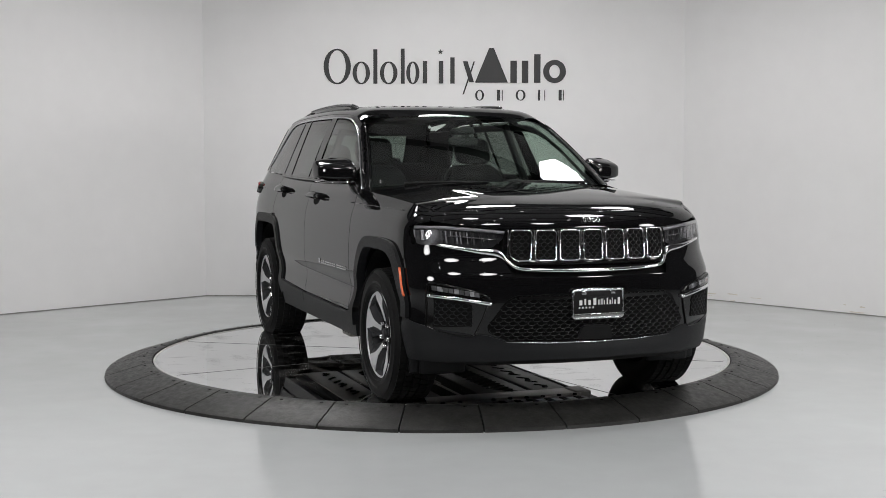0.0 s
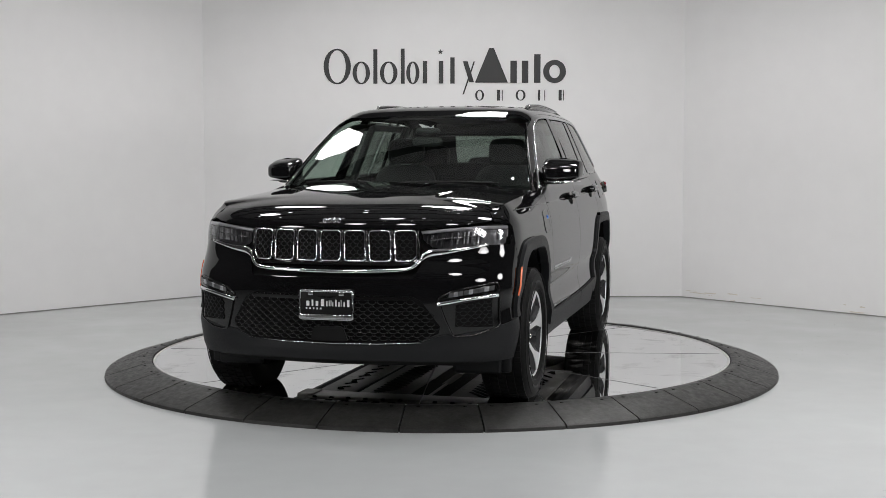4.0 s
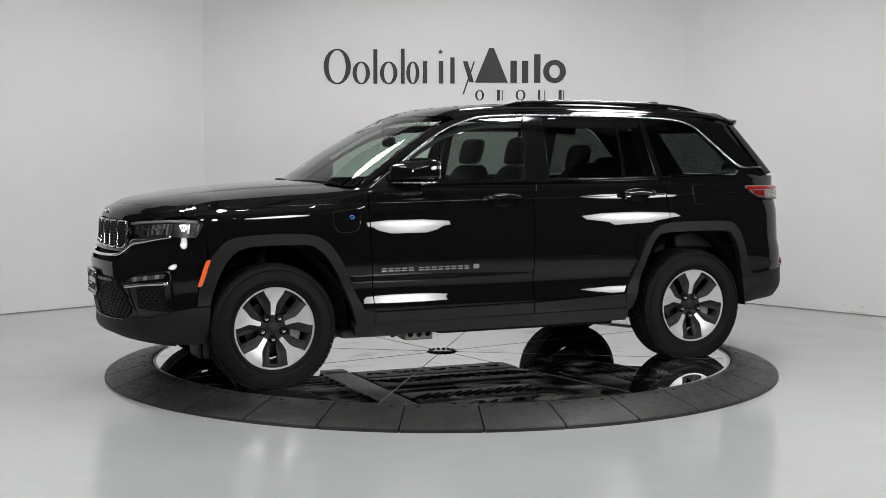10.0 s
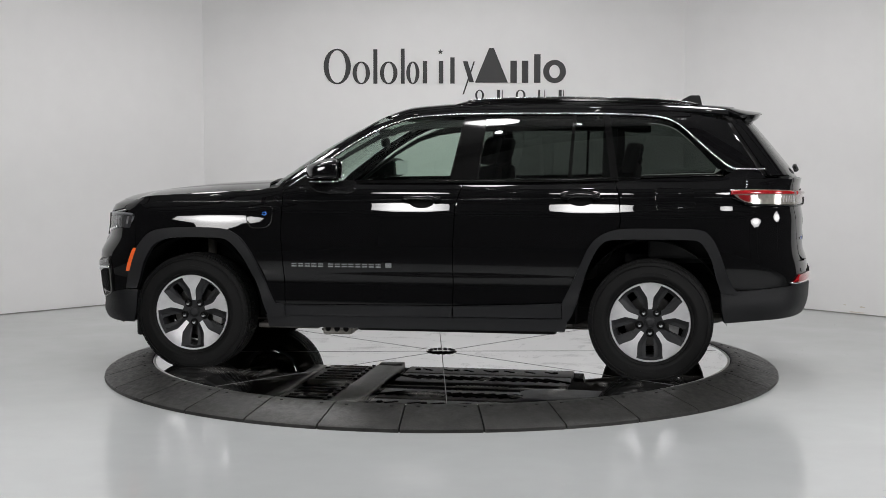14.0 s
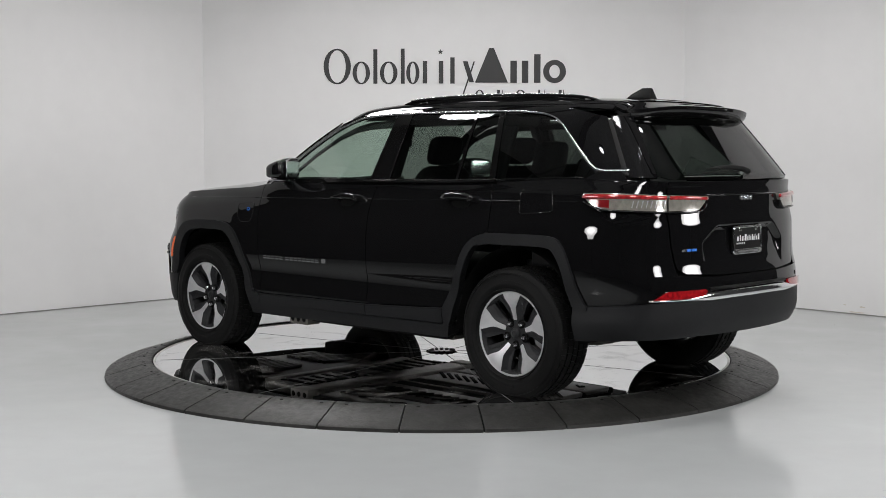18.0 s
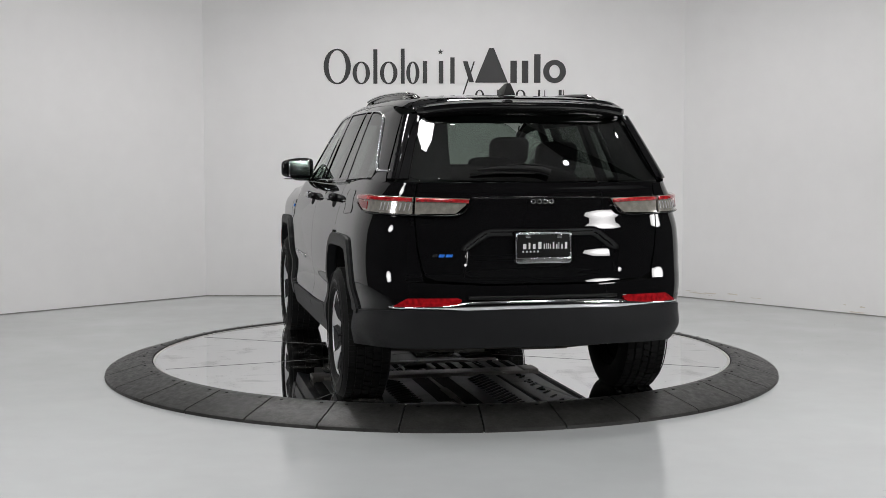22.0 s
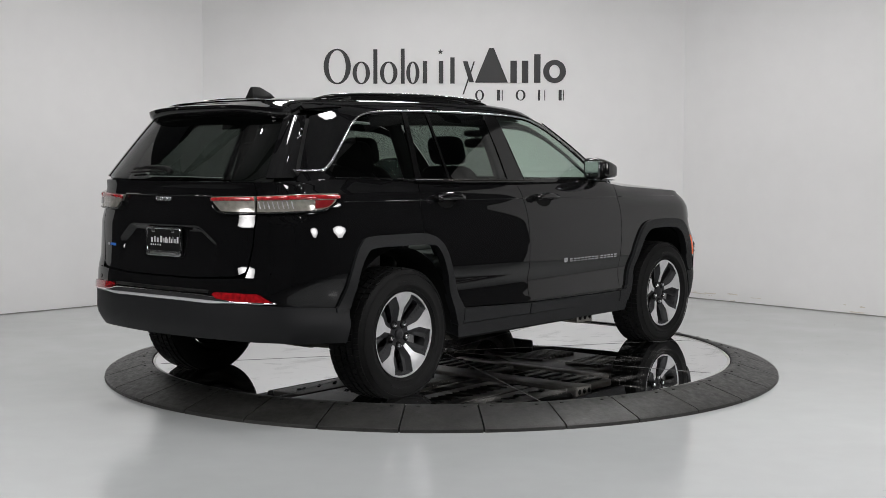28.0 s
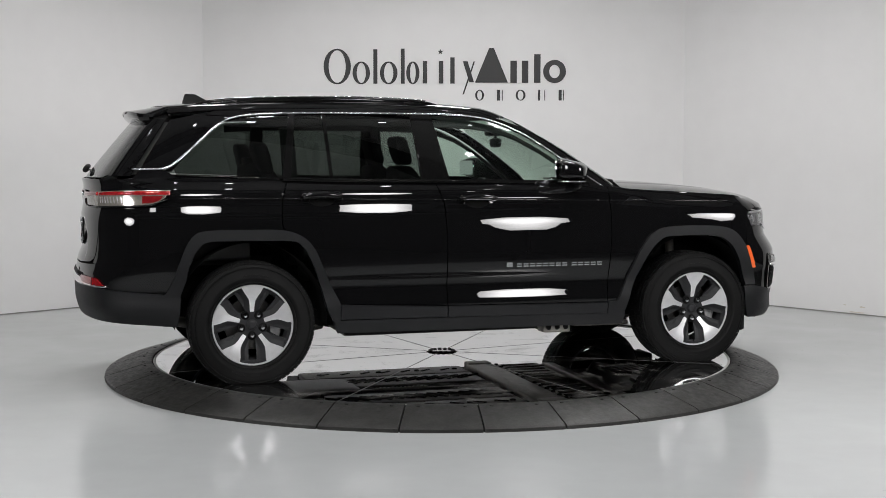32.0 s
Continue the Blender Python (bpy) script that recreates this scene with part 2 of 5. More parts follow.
def sheet(poly, place, step=0.035, depth=0.012, lift=0.0, centre=(0, 0, 0.7), grow=0.0):
    """A curved panel: the outline poly in the plane, laid on the surface place(u, v), with edges turned in by depth."""
    bm, made = bmesh.new(), {}
    us, vs = [p[0] for p in poly], [p[1] for p in poly]

    def vert(q):
        key = (round(q[0], 5), round(q[1], 5))
        if key not in made:
            p = Vector(place(*q))
            if lift:
                e = 0.004
                n = (Vector(place(q[0] + e, q[1])) - p).cross(Vector(place(q[0], q[1] + e)) - p).normalized()
                if n.dot(p - Vector(centre)) < 0:
                    n = -n
                p = p + n * lift
            made[key] = bm.verts.new(p)
        return made[key]
    for i in range(math.floor(min(us) / step), math.ceil(max(us) / step)):
        col = clip(clip(poly, 0, i * step, False), 0, (i + 1) * step, True)
        if len(col) < 3:
            continue
        cv = [p[1] for p in col]
        for j in range(math.floor(min(cv) / step), math.ceil(max(cv) / step)):
            cell = clip(clip(col, 1, j * step, False), 1, (j + 1) * step, True)
            ring = []
            for q in cell:
                v = vert(q)
                if v not in ring:
                    ring.append(v)
            if len(ring) > 2:
                try:
                    bm.faces.new(ring)
                except ValueError:
                    pass
    bmesh.ops.recalc_face_normals(bm, faces=bm.faces[:])
    bm.normal_update()
    c = Vector(centre)
    if sum((f.normal.dot(f.calc_center_median() - c) * f.calc_area() for f in bm.faces)) < 0:
        bmesh.ops.reverse_faces(bm, faces=bm.faces[:])
        bm.normal_update()
    if depth:
        edges = [e for e in bm.edges if len(e.link_faces) == 1]
        low = {v: bm.verts.new(v.co - v.normal * depth) for v in {v for e in edges for v in e.verts}}
        for e in edges:
            lp = e.link_loops[0]
            a, b = lp.vert, lp.link_loop_next.vert
            bm.faces.new((b, a, low[a], low[b]))
            e.smooth = False
    for v in [v for v in bm.verts if not v.link_faces]:
        bm.verts.remove(v)
    return bm


def mirrored(bm):
    two = bm.copy()
    for v in two.verts:
        v.co.y = -v.co.y
    bmesh.ops.reverse_faces(two, faces=two.faces[:])
    return two


def pair(name, bm, material, parent, label=""):
    """The part on the car's left side, and its mirror image on the right."""
    return part(name, mirrored(bm), material, parent, label), part(name, bm, material, parent, label)


# ---- the room: white angled walls, an open dark hall behind the camera ----
def wall(name, a, b, z1, material, label, thick=0.15, z0=0.0):
    a, b = Vector((*a, 0)), Vector((*b, 0))
    d = b - a
    bm = box(0, d.length, 0, thick, z0, z1)
    ob = part(name, bm, material, None, "", False, Matrix.Translation(a) @ Matrix.Rotation(math.atan2(d.y, d.x), 4, "Z"))
    return tagged(ob, label, "wall", kind="structure")


TOP = 4.3
C1, C2, C3, C4 = (-6.02, 0.85), (-2.49, 4.44), (2.51, 4.33), (5.86, 0.62)
wall("wall_back", C2, C3, TOP, M_WALL, "smooth white-painted studio wall behind the turntable")
wall("wall_left", C1, C2, TOP, M_WALL, "angled white-painted studio wall with a faint sheen")
wall("wall_right", C3, C4, TOP, M_WALL, "angled white-painted studio wall with scuffs at its base")
wall("wall_hall_left", (-6.02, -14.0), C1, 5.6, M_DARK, "plain dark wall of the hall")
wall("wall_hall_right", C4, (5.86, -14.0), 5.6, M_DARK, "plain dark wall of the hall")
wall("wall_hall_end", (6.01, -14.0), (-6.17, -14.0), 5.6, M_DARK, "plain dark wall at the far end of the hall")
for k, (a, b) in enumerate(((C1, C2), (C2, C3), (C3, C4))):
    va, vb = Vector((*a, 0)), Vector((*b, 0))
    d = vb - va
    tagged(part("baseboard", box(0.0, d.length, -0.005, 0.0, 0.0, 0.009), M_JOINT, None, "", False, Matrix.Translation(va) @ Matrix.Rotation(math.atan2(d.y, d.x), 4, "Z")), "thin grey joint between wall and floor", "trim", kind="structure")
tagged(part("floor", box(-9, 9, -4.6, 7, -0.1, 0.0), M_FLOOR, None, "", False), "glossy light grey epoxy floor with faint stains", "floor", kind="structure")
# unseen dark floor, added so that the lower doors reflect dark
tagged(part("floor_reflection_dark", box(-9, 9, -15, -4.6, -0.1, 0.0), M_MIRRORDARK, None, "", False), "unseen dark floor, added to darken reflections in the doors", "floor", kind="structure")
tagged(part("ceiling", box(-9, 9, -15, 7, 5.6, 5.75), M_CEIL, None, "", False), "dim grey hall ceiling crossed by black beams", "ceiling", kind="structure")


for k in range(9):
    tagged(part("ceiling_beam", box(-5.9, 5.9, -0.09, 0.09, 5.32, 5.598, 0.01), M_BEAM, None, "", False, Matrix.Translation((0, -12.4 + 2.0 * k, 0))), "black beam across the hall ceiling", "beam", kind="structure")


# ---- turntable: fixed ramp ring and turning plate ----
def ring_segment(i, n=32):
    g, a0, a1 = 0.0045, 2 * math.pi * (i - 0.5) / n, 2 * math.pi * (i + 0.5) / n
    prof = [(2.004, 0.0), (2.004, DISC + 0.006), (2.012, DISC + 0.011), (2.05, DISC + 0.010), (2.295, 0.028), (2.312, 0.018), (2.315, 0.0)]
    bm, rows = bmesh.new(), []
    for j in range(7):
        rows.append([])
        for r, z in prof:
            a = (a0 + g / r) + (a1 - a0 - 2 * g / r) * j / 6
            rows[-1].append(bm.verts.new((r * math.sin(a), -r * math.cos(a), z)))
    for p, q in zip(rows, rows[1:]):
        for k in range(len(prof)):
            bm.faces.new((p[k - 1], p[k], q[k], q[k - 1]))
    bm.faces.new(rows[0]), bm.faces.new(rows[-1])
    bmesh.ops.recalc_face_normals(bm, faces=bm.faces[:])
    for e in bm.edges:
        if e.calc_face_angle(0) > 0.6:
            e.smooth = False
    return bm


ramp = tagged(empty("turntable_ring"), "dark charcoal ramp ring of bolted plates round the turntable", "turntable")
part("ring_core", lathe([(2.002, 0.001), (2.001, DISC - 0.014), (2.05, DISC - 0.012), (2.28, 0.010), (2.296, 0.001)], 96), M_LINER, ramp)
for i in range(32):
    seg = part("ramp_plate", ring_segment(i), M_RING, ramp)
    for da in (-0.062, 0.062):
        a = 2 * math.pi * i / 32 + da
        part("bolt", lathe([(0.0, 0.004), (0.009, 0.004), (0.012, 0.0)], 10, Matrix.Translation((2.06 * math.sin(a), -2.06 * math.cos(a), DISC + 0.006))), M_BLACK, seg)
table = tagged(empty("turntable_plate"), "mirror-polished round turntable plate with radial seams", "turntable")
part("plate", lathe([(0.0, 0.0), (0.5, 0.0), (1.0, 0.0), (1.5, 0.0), (1.955, 0.0), (1.997, 0.0), (1.998, -0.07)], 128), M_PLATE, table)
part("edge_band", lathe([(1.980, 0.0005), (1.982, 0.003), (1.994, 0.003), (1.996, 0.0005)], 128), M_BAND, table, "brushed steel edge band")
for i in range(8):
    a = math.radians(45 * i + 11)
    part("seam", box(0.1, 1.95, -0.0025, 0.0025, 0.0004, 0.0012), M_SEAM, table, "", False, Matrix.Rotation(a, 4, "Z"))
hub = part("hub_cap", lathe([(0.0, 0.006), (0.105, 0.006), (0.112, 0.0005)], 32), M_HUB, table, "worn light grey hub cap")
for i in range(14):
    a = math.radians(360 / 14 * i + 6)
    part("bolt", lathe([(0.0, 0.006), (0.011, 0.006), (0.013, 0.0)], 8, Matrix.Translation((0.085 * math.cos(a), 0.085 * math.sin(a), 0.0055))), M_SEAM, hub)


# ---- the car's surfaces, in the car's space: x forward, y to its left, z over the plate ----
OUTLINE = flow([(2.400, -0.2), (2.405, 0.0), (2.395, 0.20), (2.352, 0.42), (2.265, 0.635), (2.142, 0.798), (2.0, 0.888), (1.83, 0.920), (1.5, 0.929), (1.0, 0.9342), (0.65, 0.9356), (0.3, 0.936),
                (-0.5, 0.936), (-1.2, 0.932), (-1.7, 0.928), (-2.0, 0.910), (-2.2, 0.862), (-2.33, 0.772), (-2.415, 0.59), (-2.465, 0.33), (-2.485, 0.0), (-2.465, -0.33)], 16)[16:-16]
O_XY = np.array(OUTLINE)
O_S = np.concatenate([[0], np.cumsum(np.hypot(*np.diff(O_XY, axis=0).T))])
S_END = float(O_S[-1])
NOSE = spline([(0.16, -0.318), (0.19, -0.238), (0.226, -0.148), (0.29, -0.063), (0.34, -0.043), (0.4, -0.050), (0.5, -0.033), (0.57, -0.0235), (0.65, -0.015), (0.73, -0.014), (0.8, -0.05), (0.85, -0.077), (0.98, -0.082), (1.03, -0.09), (1.06, -0.117), (1.078, -0.15), (1.09, -0.197)])
TAIL = spline([(0.2, 0.17), (0.3, 0.12), (0.35, 0.06), (0.41, 0.02), (0.5, 0.001), (0.6, -0.001), (0.66, 0.004), (0.72, 0.0132), (0.8, 0.033), (0.88, 0.037), (0.95, 0.0388), (0.985, 0.0393), (1.0, 0.0402), (1.012, 0.0422), (1.03, 0.0458), (1.05, 0.0498), (1.07, 0.0536), (1.085, 0.0556), (1.1, 0.0568), (1.13, 0.0578), (1.19, 0.0588), (1.225, 0.052), (1.24, 0.0502), (1.246, 0.0583), (1.25, 0.085)])
CORNER = spline([(0.2, 0.016), (0.4, 0.027), (0.55, 0.028), (0.68, 0.020), (0.80, 0.0), (0.92, -0.014), (1.1, -0.017)])   # the nose is wider at the bumper than at the headlights
BELT = spline([(2.3, 1.068), (2.2, 1.076), (2.06, 1.090), (1.9, 1.111), (1.61, 1.129), (1.39, 1.143), (1.21, 1.152), (1.0, 1.168), (0.85, 1.185), (0.49, 1.205), (-0.2, 1.215), (-0.96, 1.224), (-1.26, 1.232), (-1.9, 1.25), (-2.3, 1.25)])
WAIST = spline([(0.2, -0.06), (0.29, -0.024), (0.36, -0.012), (0.43, -0.001), (0.455, 0.0003), (0.475, -0.0023), (0.50, -0.0078), (0.53, -0.0136), (0.56, -0.0160), (0.59, -0.0152), (0.615, -0.0115), (0.64, -0.0055), (0.66, -0.0015), (0.68, 0.0008), (0.71, 0.0025), (0.76, 0.0040), (0.82, 0.0040), (0.88, 0.0018), (0.94, -0.0035), (0.965, -0.006), (1.0, -0.0115), (1.04, -0.0215), (1.07, -0.0315), (1.09, -0.0375), (1.105, -0.0400), (1.125, -0.0420), (1.14, -0.0445), (1.16, -0.0510), (1.18, -0.0605), (1.21, -0.078), (1.3, -0.115)])
ROLL = spline([(-2.3, 0.012), (-1.5, 0.002), (0.7, 0.003), (1.1, 0.04), (1.6, 0.055), (2.2, 0.035)])


def ease(v):
    v = min(max(v, 0.0), 1.0)
    return v * v * (3 - 2 * v)


def hull(s, z):
    """The lower body: s metres round its plan from the middle of the nose (left side positive), at the height z."""
    a = abs(s)
    if a > S_END:
        x, y = hull(2 * S_END - a, z)[:2]
        return (x, -y if s > 0 else y, z)
    x, y = float(np.interp(a, O_S, O_XY[:, 0])), float(np.interp(a, O_S, O_XY[:, 1]))
    top = BELT(x)
    k = ease((0.94 - y) / 0.30 + 0.0) if abs(x) > 1.7 else 0.0
    xx = x + ease((x - 1.75) / 0.5) * NOSE(z) + ease((-x - 1.85) / 0.5) * TAIL(z)
    if x < -2.2 and 0.70 < z < 1.02:   # the recess round the rear plate
        w = min(0.41, 0.29 + (0.988 - z) * 1.36)
        xx += 0.030 * ease((0.995 - z) / 0.022) * ease((z - 0.738) / 0.17) * ease((w + 0.012 - y) / 0.030)
    t = max(0.0, 1 - (top - z) / 0.13)
    inset = (WAIST(z) - ROLL(x) * t * t) * (1 - 0.75 * k) + ease((x - 1.80) / 0.25) * CORNER(z) + ease((-x - 1.92) / 0.2) * -0.045 * ease((0.48 - z) / 0.14)
    yy = y + inset * min(1.0, y / 0.6)
    return (xx, math.copysign(yy, s) if s else 0.0, z)


def SX(x):
    return float(np.interp(-x, -O_XY[:, 0], O_S))


def SF(y):
    k = int(np.argmax(O_XY[:, 1] > 0.90))
    return math.copysign(float(np.interp(abs(y), O_XY[:k, 1], O_S[:k])), y)


def SR(y):
    k = len(O_XY) - int(np.argmax(O_XY[::-1, 1] > 0.90))
    v = float(np.interp(abs(y), O_XY[k:][::-1, 1], O_S[k:][::-1]))
    return v if y >= 0 else 2 * S_END - v


def on_side(poly):
    return [(SX(x), z) for x, z in poly]


def on_nose(poly):
    return [(SF(y), z) for y, z in poly]


def on_tail(poly):
    return [(SR(y), z) for y, z in poly]


G_FRONT = spline([(1.17, 1.12), (1.208, 1.07), (1.30, 0.935), (1.438, 0.72), (1.544, 0.53), (1.62, 0.38), (1.66, 0.30), (1.72, 0.17)])
G_REAR = spline([(1.18, -2.44), (1.25, -2.405), (1.30, -2.368), (1.40, -2.288), (1.5, -2.205), (1.6, -2.118), (1.72, -2.01)])
G_WIDE = spline([(1.16, 0.893), (1.20, 0.876), (1.25, 0.8555), (1.30, 0.835), (1.40, 0.794), (1.50, 0.752), (1.58, 0.717), (1.64, 0.685), (1.70, 0.60)])
PLAN = flow([(0.997, -0.35), (1.003, 0.0), (0.997, 0.35), (0.983, 0.65), (0.966, 0.86), (0.948, 0.928), (0.905, 0.961), (0.80, 0.985), (0.6, 1.0), (0.4, 0.992), (0.25, 0.975), (0.15, 0.952), (0.10, 0.927), (0.078, 0.911), (0.055, 0.892), (0.043, 0.87), (0.034, 0.82), (0.018, 0.65), (0.0055, 0.3), (0.0, 0.0), (0.0055, -0.3)], 10)[10:-10]
PL = np.array(PLAN)
PK = int(np.argmax(PL[:, 1]))


def cabin_side(x, z):
    r, f = G_REAR(z), G_FRONT(z)
    return (x, G_WIDE(z) * float(np.interp(-(x - r) / (f - r), -PL[:, 0], PL[:, 1])), z)


def cabin_front(y, z):
    r, f = G_REAR(z), G_FRONT(z)
    return (r + (f - r) * float(np.interp(abs(y) / G_WIDE(z), PL[:PK, 1], PL[:PK, 0])), y, z)


def cabin_rear(y, z):
    r, f = G_REAR(z), G_FRONT(z)
    return (r + (f - r) * float(np.interp(abs(y) / G_WIDE(z), PL[PK:, 1][::-1], PL[PK:, 0][::-1])), y, z)


ROOF = spline([(0.36, 1.645), (0.30, 1.668), (0.17, 1.702), (0.0, 1.723), (-0.3, 1.741), (-0.7, 1.748), (-1.2, 1.742), (-1.6, 1.728), (-1.9, 1.708), (-2.1, 1.684), (-2.25, 1.665)])


def roof_edge(x):
    return ROOF(x) - 0.070


def roof_top(x, y):
    w = max(cabin_side(x, min(roof_edge(x), 1.68))[1], 0.57)
    a = min(1.03, abs(y) / w)
    return (x, y, ROOF(x) - 0.024 * a ** 2.5 - 0.046 * a ** 14 - ease((x - 0.08) / 0.24) * (0.010 + 0.012 * min(1.0, abs(y) / 0.55) ** 2))


HOOD_MID = spline([(2.234, 1.084), (2.205, 1.099), (2.15, 1.115), (2.06, 1.131), (1.92, 1.150), (1.72, 1.174), (1.52, 1.193), (1.32, 1.207), (1.05, 1.222)])


def lip(y):
    """The height at which the hood meets its nose."""
    return 1.084 + 0.002 * min(1.0, abs(y) / 0.78) ** 2


RIM = [hull(SX(x), BELT(x)) for x in (2.10, 2.05, 2.0, 1.95, 1.9, 1.84, 1.75, 1.62, 1.5, 1.36, 1.25, 1.12, 1.02)]   # the fender's upper edge
NOSE_LINE = [hull(SF(y), lip(y)) for y in (0.0, 0.05, 0.1, 0.15, 0.2, 0.25, 0.3, 0.38, 0.45, 0.53, 0.6, 0.65, 0.70, 0.76, 0.80, 0.83)]
RIM_X, RIM_Y, RIM_Z = ([f * p[k] for p in NOSE_LINE + RIM[1:]] for k, f in ((0, -1), (1, 1), (2, 1)))


def hood_top(x, y):
    """A crowned hood between its edges, with a low dome whose sides run together towards the nose."""
    half, e = max(0.002, float(np.interp(-x, RIM_X, RIM_Y))), float(np.interp(-x, RIM_X, RIM_Z))
    a = min(1.04, abs(y) / half)
    dome = 0.0055 * ease((0.60 - 0.20 * (x - 1.05) - abs(y)) / 0.05) * ease((2.12 - x) / 0.5)
    return (x, y, e + (HOOD_MID(x) - 0.0055 * ease((2.12 - x) / 0.5) - e) * (1 - a ** 3.0) + dome * (1 - a ** 3.0))


# ---- outlines of the side, as (x, z) ----
ARCH_F = flow([(1.965, 0.505), (1.93, 0.66), (1.885, 0.765), (1.815, 0.852), (1.73, 0.897), (1.58, 0.914), (1.30, 0.912), (1.18, 0.872), (1.10, 0.785), (1.03, 0.655), (0.97, 0.515), (0.925, 0.432)], 5)
ARCH_F_IN = flow([(1.885, 0.505), (1.855, 0.60), (1.82, 0.69), (1.765, 0.78), (1.70, 0.828), (1.60, 0.848), (1.31, 0.850), (1.23, 0.826), (1.165, 0.765), (1.105, 0.675), (1.05, 0.56), (1.0, 0.425), (0.975, 0.35)], 5)
ARCH_R = flow([(-0.93, 0.468), (-0.985, 0.585), (-1.04, 0.708), (-1.09, 0.815), (-1.16, 0.888), (-1.28, 0.928), (-1.48, 0.934), (-1.75, 0.930), (-1.83, 0.886), (-1.88, 0.797), (-1.925, 0.672), (-1.965, 0.582), (-1.99, 0.553)], 5)
ARCH_R_IN = flow([(-0.97, 0.36), (-1.01, 0.44), (-1.055, 0.60), (-1.11, 0.744), (-1.16, 0.826), (-1.23, 0.862), (-1.48, 0.868), (-1.72, 0.866), (-1.785, 0.832), (-1.835, 0.743), (-1.87, 0.618), (-1.895, 0.546)], 5)


def rim_of(x0, x1, n=14, lower=0.0):
    """The panel's upper edge from x0 to x1."""
    return [(x0 + (x1 - x0) * i / n, BELT(x0 + (x1 - x0) * i / n) - lower) for i in range(n + 1)]


CAR = tagged(empty("car", Matrix.Translation((0, 0, DISC))), "glossy black mid-size SUV with chrome trim, parked on the turntable", "car")
YC = 0.006   # the car stands this far off the plate's middle

# painted panels
pair("front_fender", sheet(on_side(rim_of(2.075, 0.885) + [(0.888, 1.08), (0.888, 0.86), (0.874, 0.65), (0.862, 0.432), (0.93, 0.432)] + ARCH_F[::-1][1:45] + [(1.892, 0.775), (1.925, 0.985), (1.927, 1.0), (1.967, 1.0135), (2.07, 1.03)]), hull, 0.021), M_PAINT, CAR)
pair("front_door", sheet(on_side(rim_of(0.878, -0.295) + [(-0.247, 1.082), (-0.236, 0.832), (-0.236, 0.440), (0.856, 0.428), (0.868, 0.65), (0.882, 0.86), (0.882, 1.08)]), hull, 0.021), M_PAINT, CAR)
pair("rear_door", sheet(on_side(rim_of(-0.301, -1.235) + [(-1.268, 1.135), (-1.28, 0.99), (-1.275, 0.93)] + ARCH_R[:25][::-1] + [(-0.242, 0.440), (-0.242, 0.832), (-0.253, 1.082)]), hull, 0.021), M_PAINT, CAR)
tail_s = SR(0.672)
pair("rear_quarter", sheet(on_side(rim_of(-1.241, -2.12)) + [(tail_s, 1.235), (tail_s, 1.08), (SR(0.652), 0.90), (SR(0.625), 0.76), (SR(0.62), 0.731), (SR(0.70), 0.730), (SX(-2.014), 0.7175), (SX(-1.912), 0.7175)] + on_side([p for p in ARCH_R[::-1][1:37] if p[1] > 0.722] + [(-1.281, 0.935), (-1.286, 0.99), (-1.274, 1.135)]), hull, 0.021), M_PAINT, CAR)
edge = on_side([(-1.912, 0.7172)] + [p for p in ARCH_R if p[0] < -1.9 and p[1] < 0.71] + [(-2.02, 0.560)])
bp = [(2 * S_END - a, b) for a, b in edge] + [(SR(-0.6), 0.60), (SR(0.6), 0.60)] + edge[::-1] + [(SX(-2.014), 0.7172), (SR(0.70), 0.7297), (SR(0.3), 0.712), (SR(-0.3), 0.712), (SR(-0.70), 0.7297), (2 * S_END - SX(-2.014), 0.7172)]
part("rear_bumper", sheet(bp, hull), M_PAINT, CAR)
tg = on_tail([(0.664, 1.24), (0.664, 1.08), (0.644, 0.90), (0.612, 0.76), (0.56, 0.738), (0.3, 0.722), (-0.3, 0.722), (-0.56, 0.738), (-0.612, 0.76), (-0.644, 0.90), (-0.664, 1.08), (-0.664, 1.24)])
part("tailgate", sheet(tg, hull, 0.013), M_PAINT, CAR)
fb = on_nose([(0.44, 0.742), (0.50, 0.845), (0.62, 0.868), (0.79, 0.905)]) + on_side([(1.975, 0.905), (1.925, 0.975), (1.90, 0.79), (1.94, 0.66), (1.97, 0.50)]) + on_nose([(0.80, 0.44), (0.55, 0.42), (0.45, 0.37), (0.25, 0.36)])
fb = fb + [(-s, z) for s, z in fb[::-1]]
part("front_bumper", sheet(fb, hull), M_PAINT, CAR)
hn = on_nose([(y, lip(y)) for y in (0.0, 0.12, 0.25, 0.38, 0.5, 0.6, 0.70, 0.775, 0.80)]) + [(SX(2.079), lip(0.832)), (SX(2.079), 1.033)] + on_nose([(0.775, 1.022), (0.62, 1.005), (0.48, 0.992), (0.25, 0.998), (0.0, 1.0)])
hn = hn + [(-s, z) for s, z in hn[::-1]][1:-1]
HOOD_EDGE = [(p[0] - 0.001, p[1]) for p in NOSE_LINE[::2] + [NOSE_LINE[-1]]] + [(p[0], p[1] - 0.003) for p in RIM[1:]]
HOOD_EDGE = HOOD_EDGE + [(1.0, 0.80), (1.06, 0.6), (1.10, 0.3), (1.115, 0.0)]
hood_poly = HOOD_EDGE + [(x, -y) for x, y in HOOD_EDGE[1:-1][::-1]]
HOOD = part("hood", sheet(hood_poly, hood_top, 0.02), M_PAINT, CAR)
part("hood_nose", sheet(hn, hull), M_PAINT, HOOD)
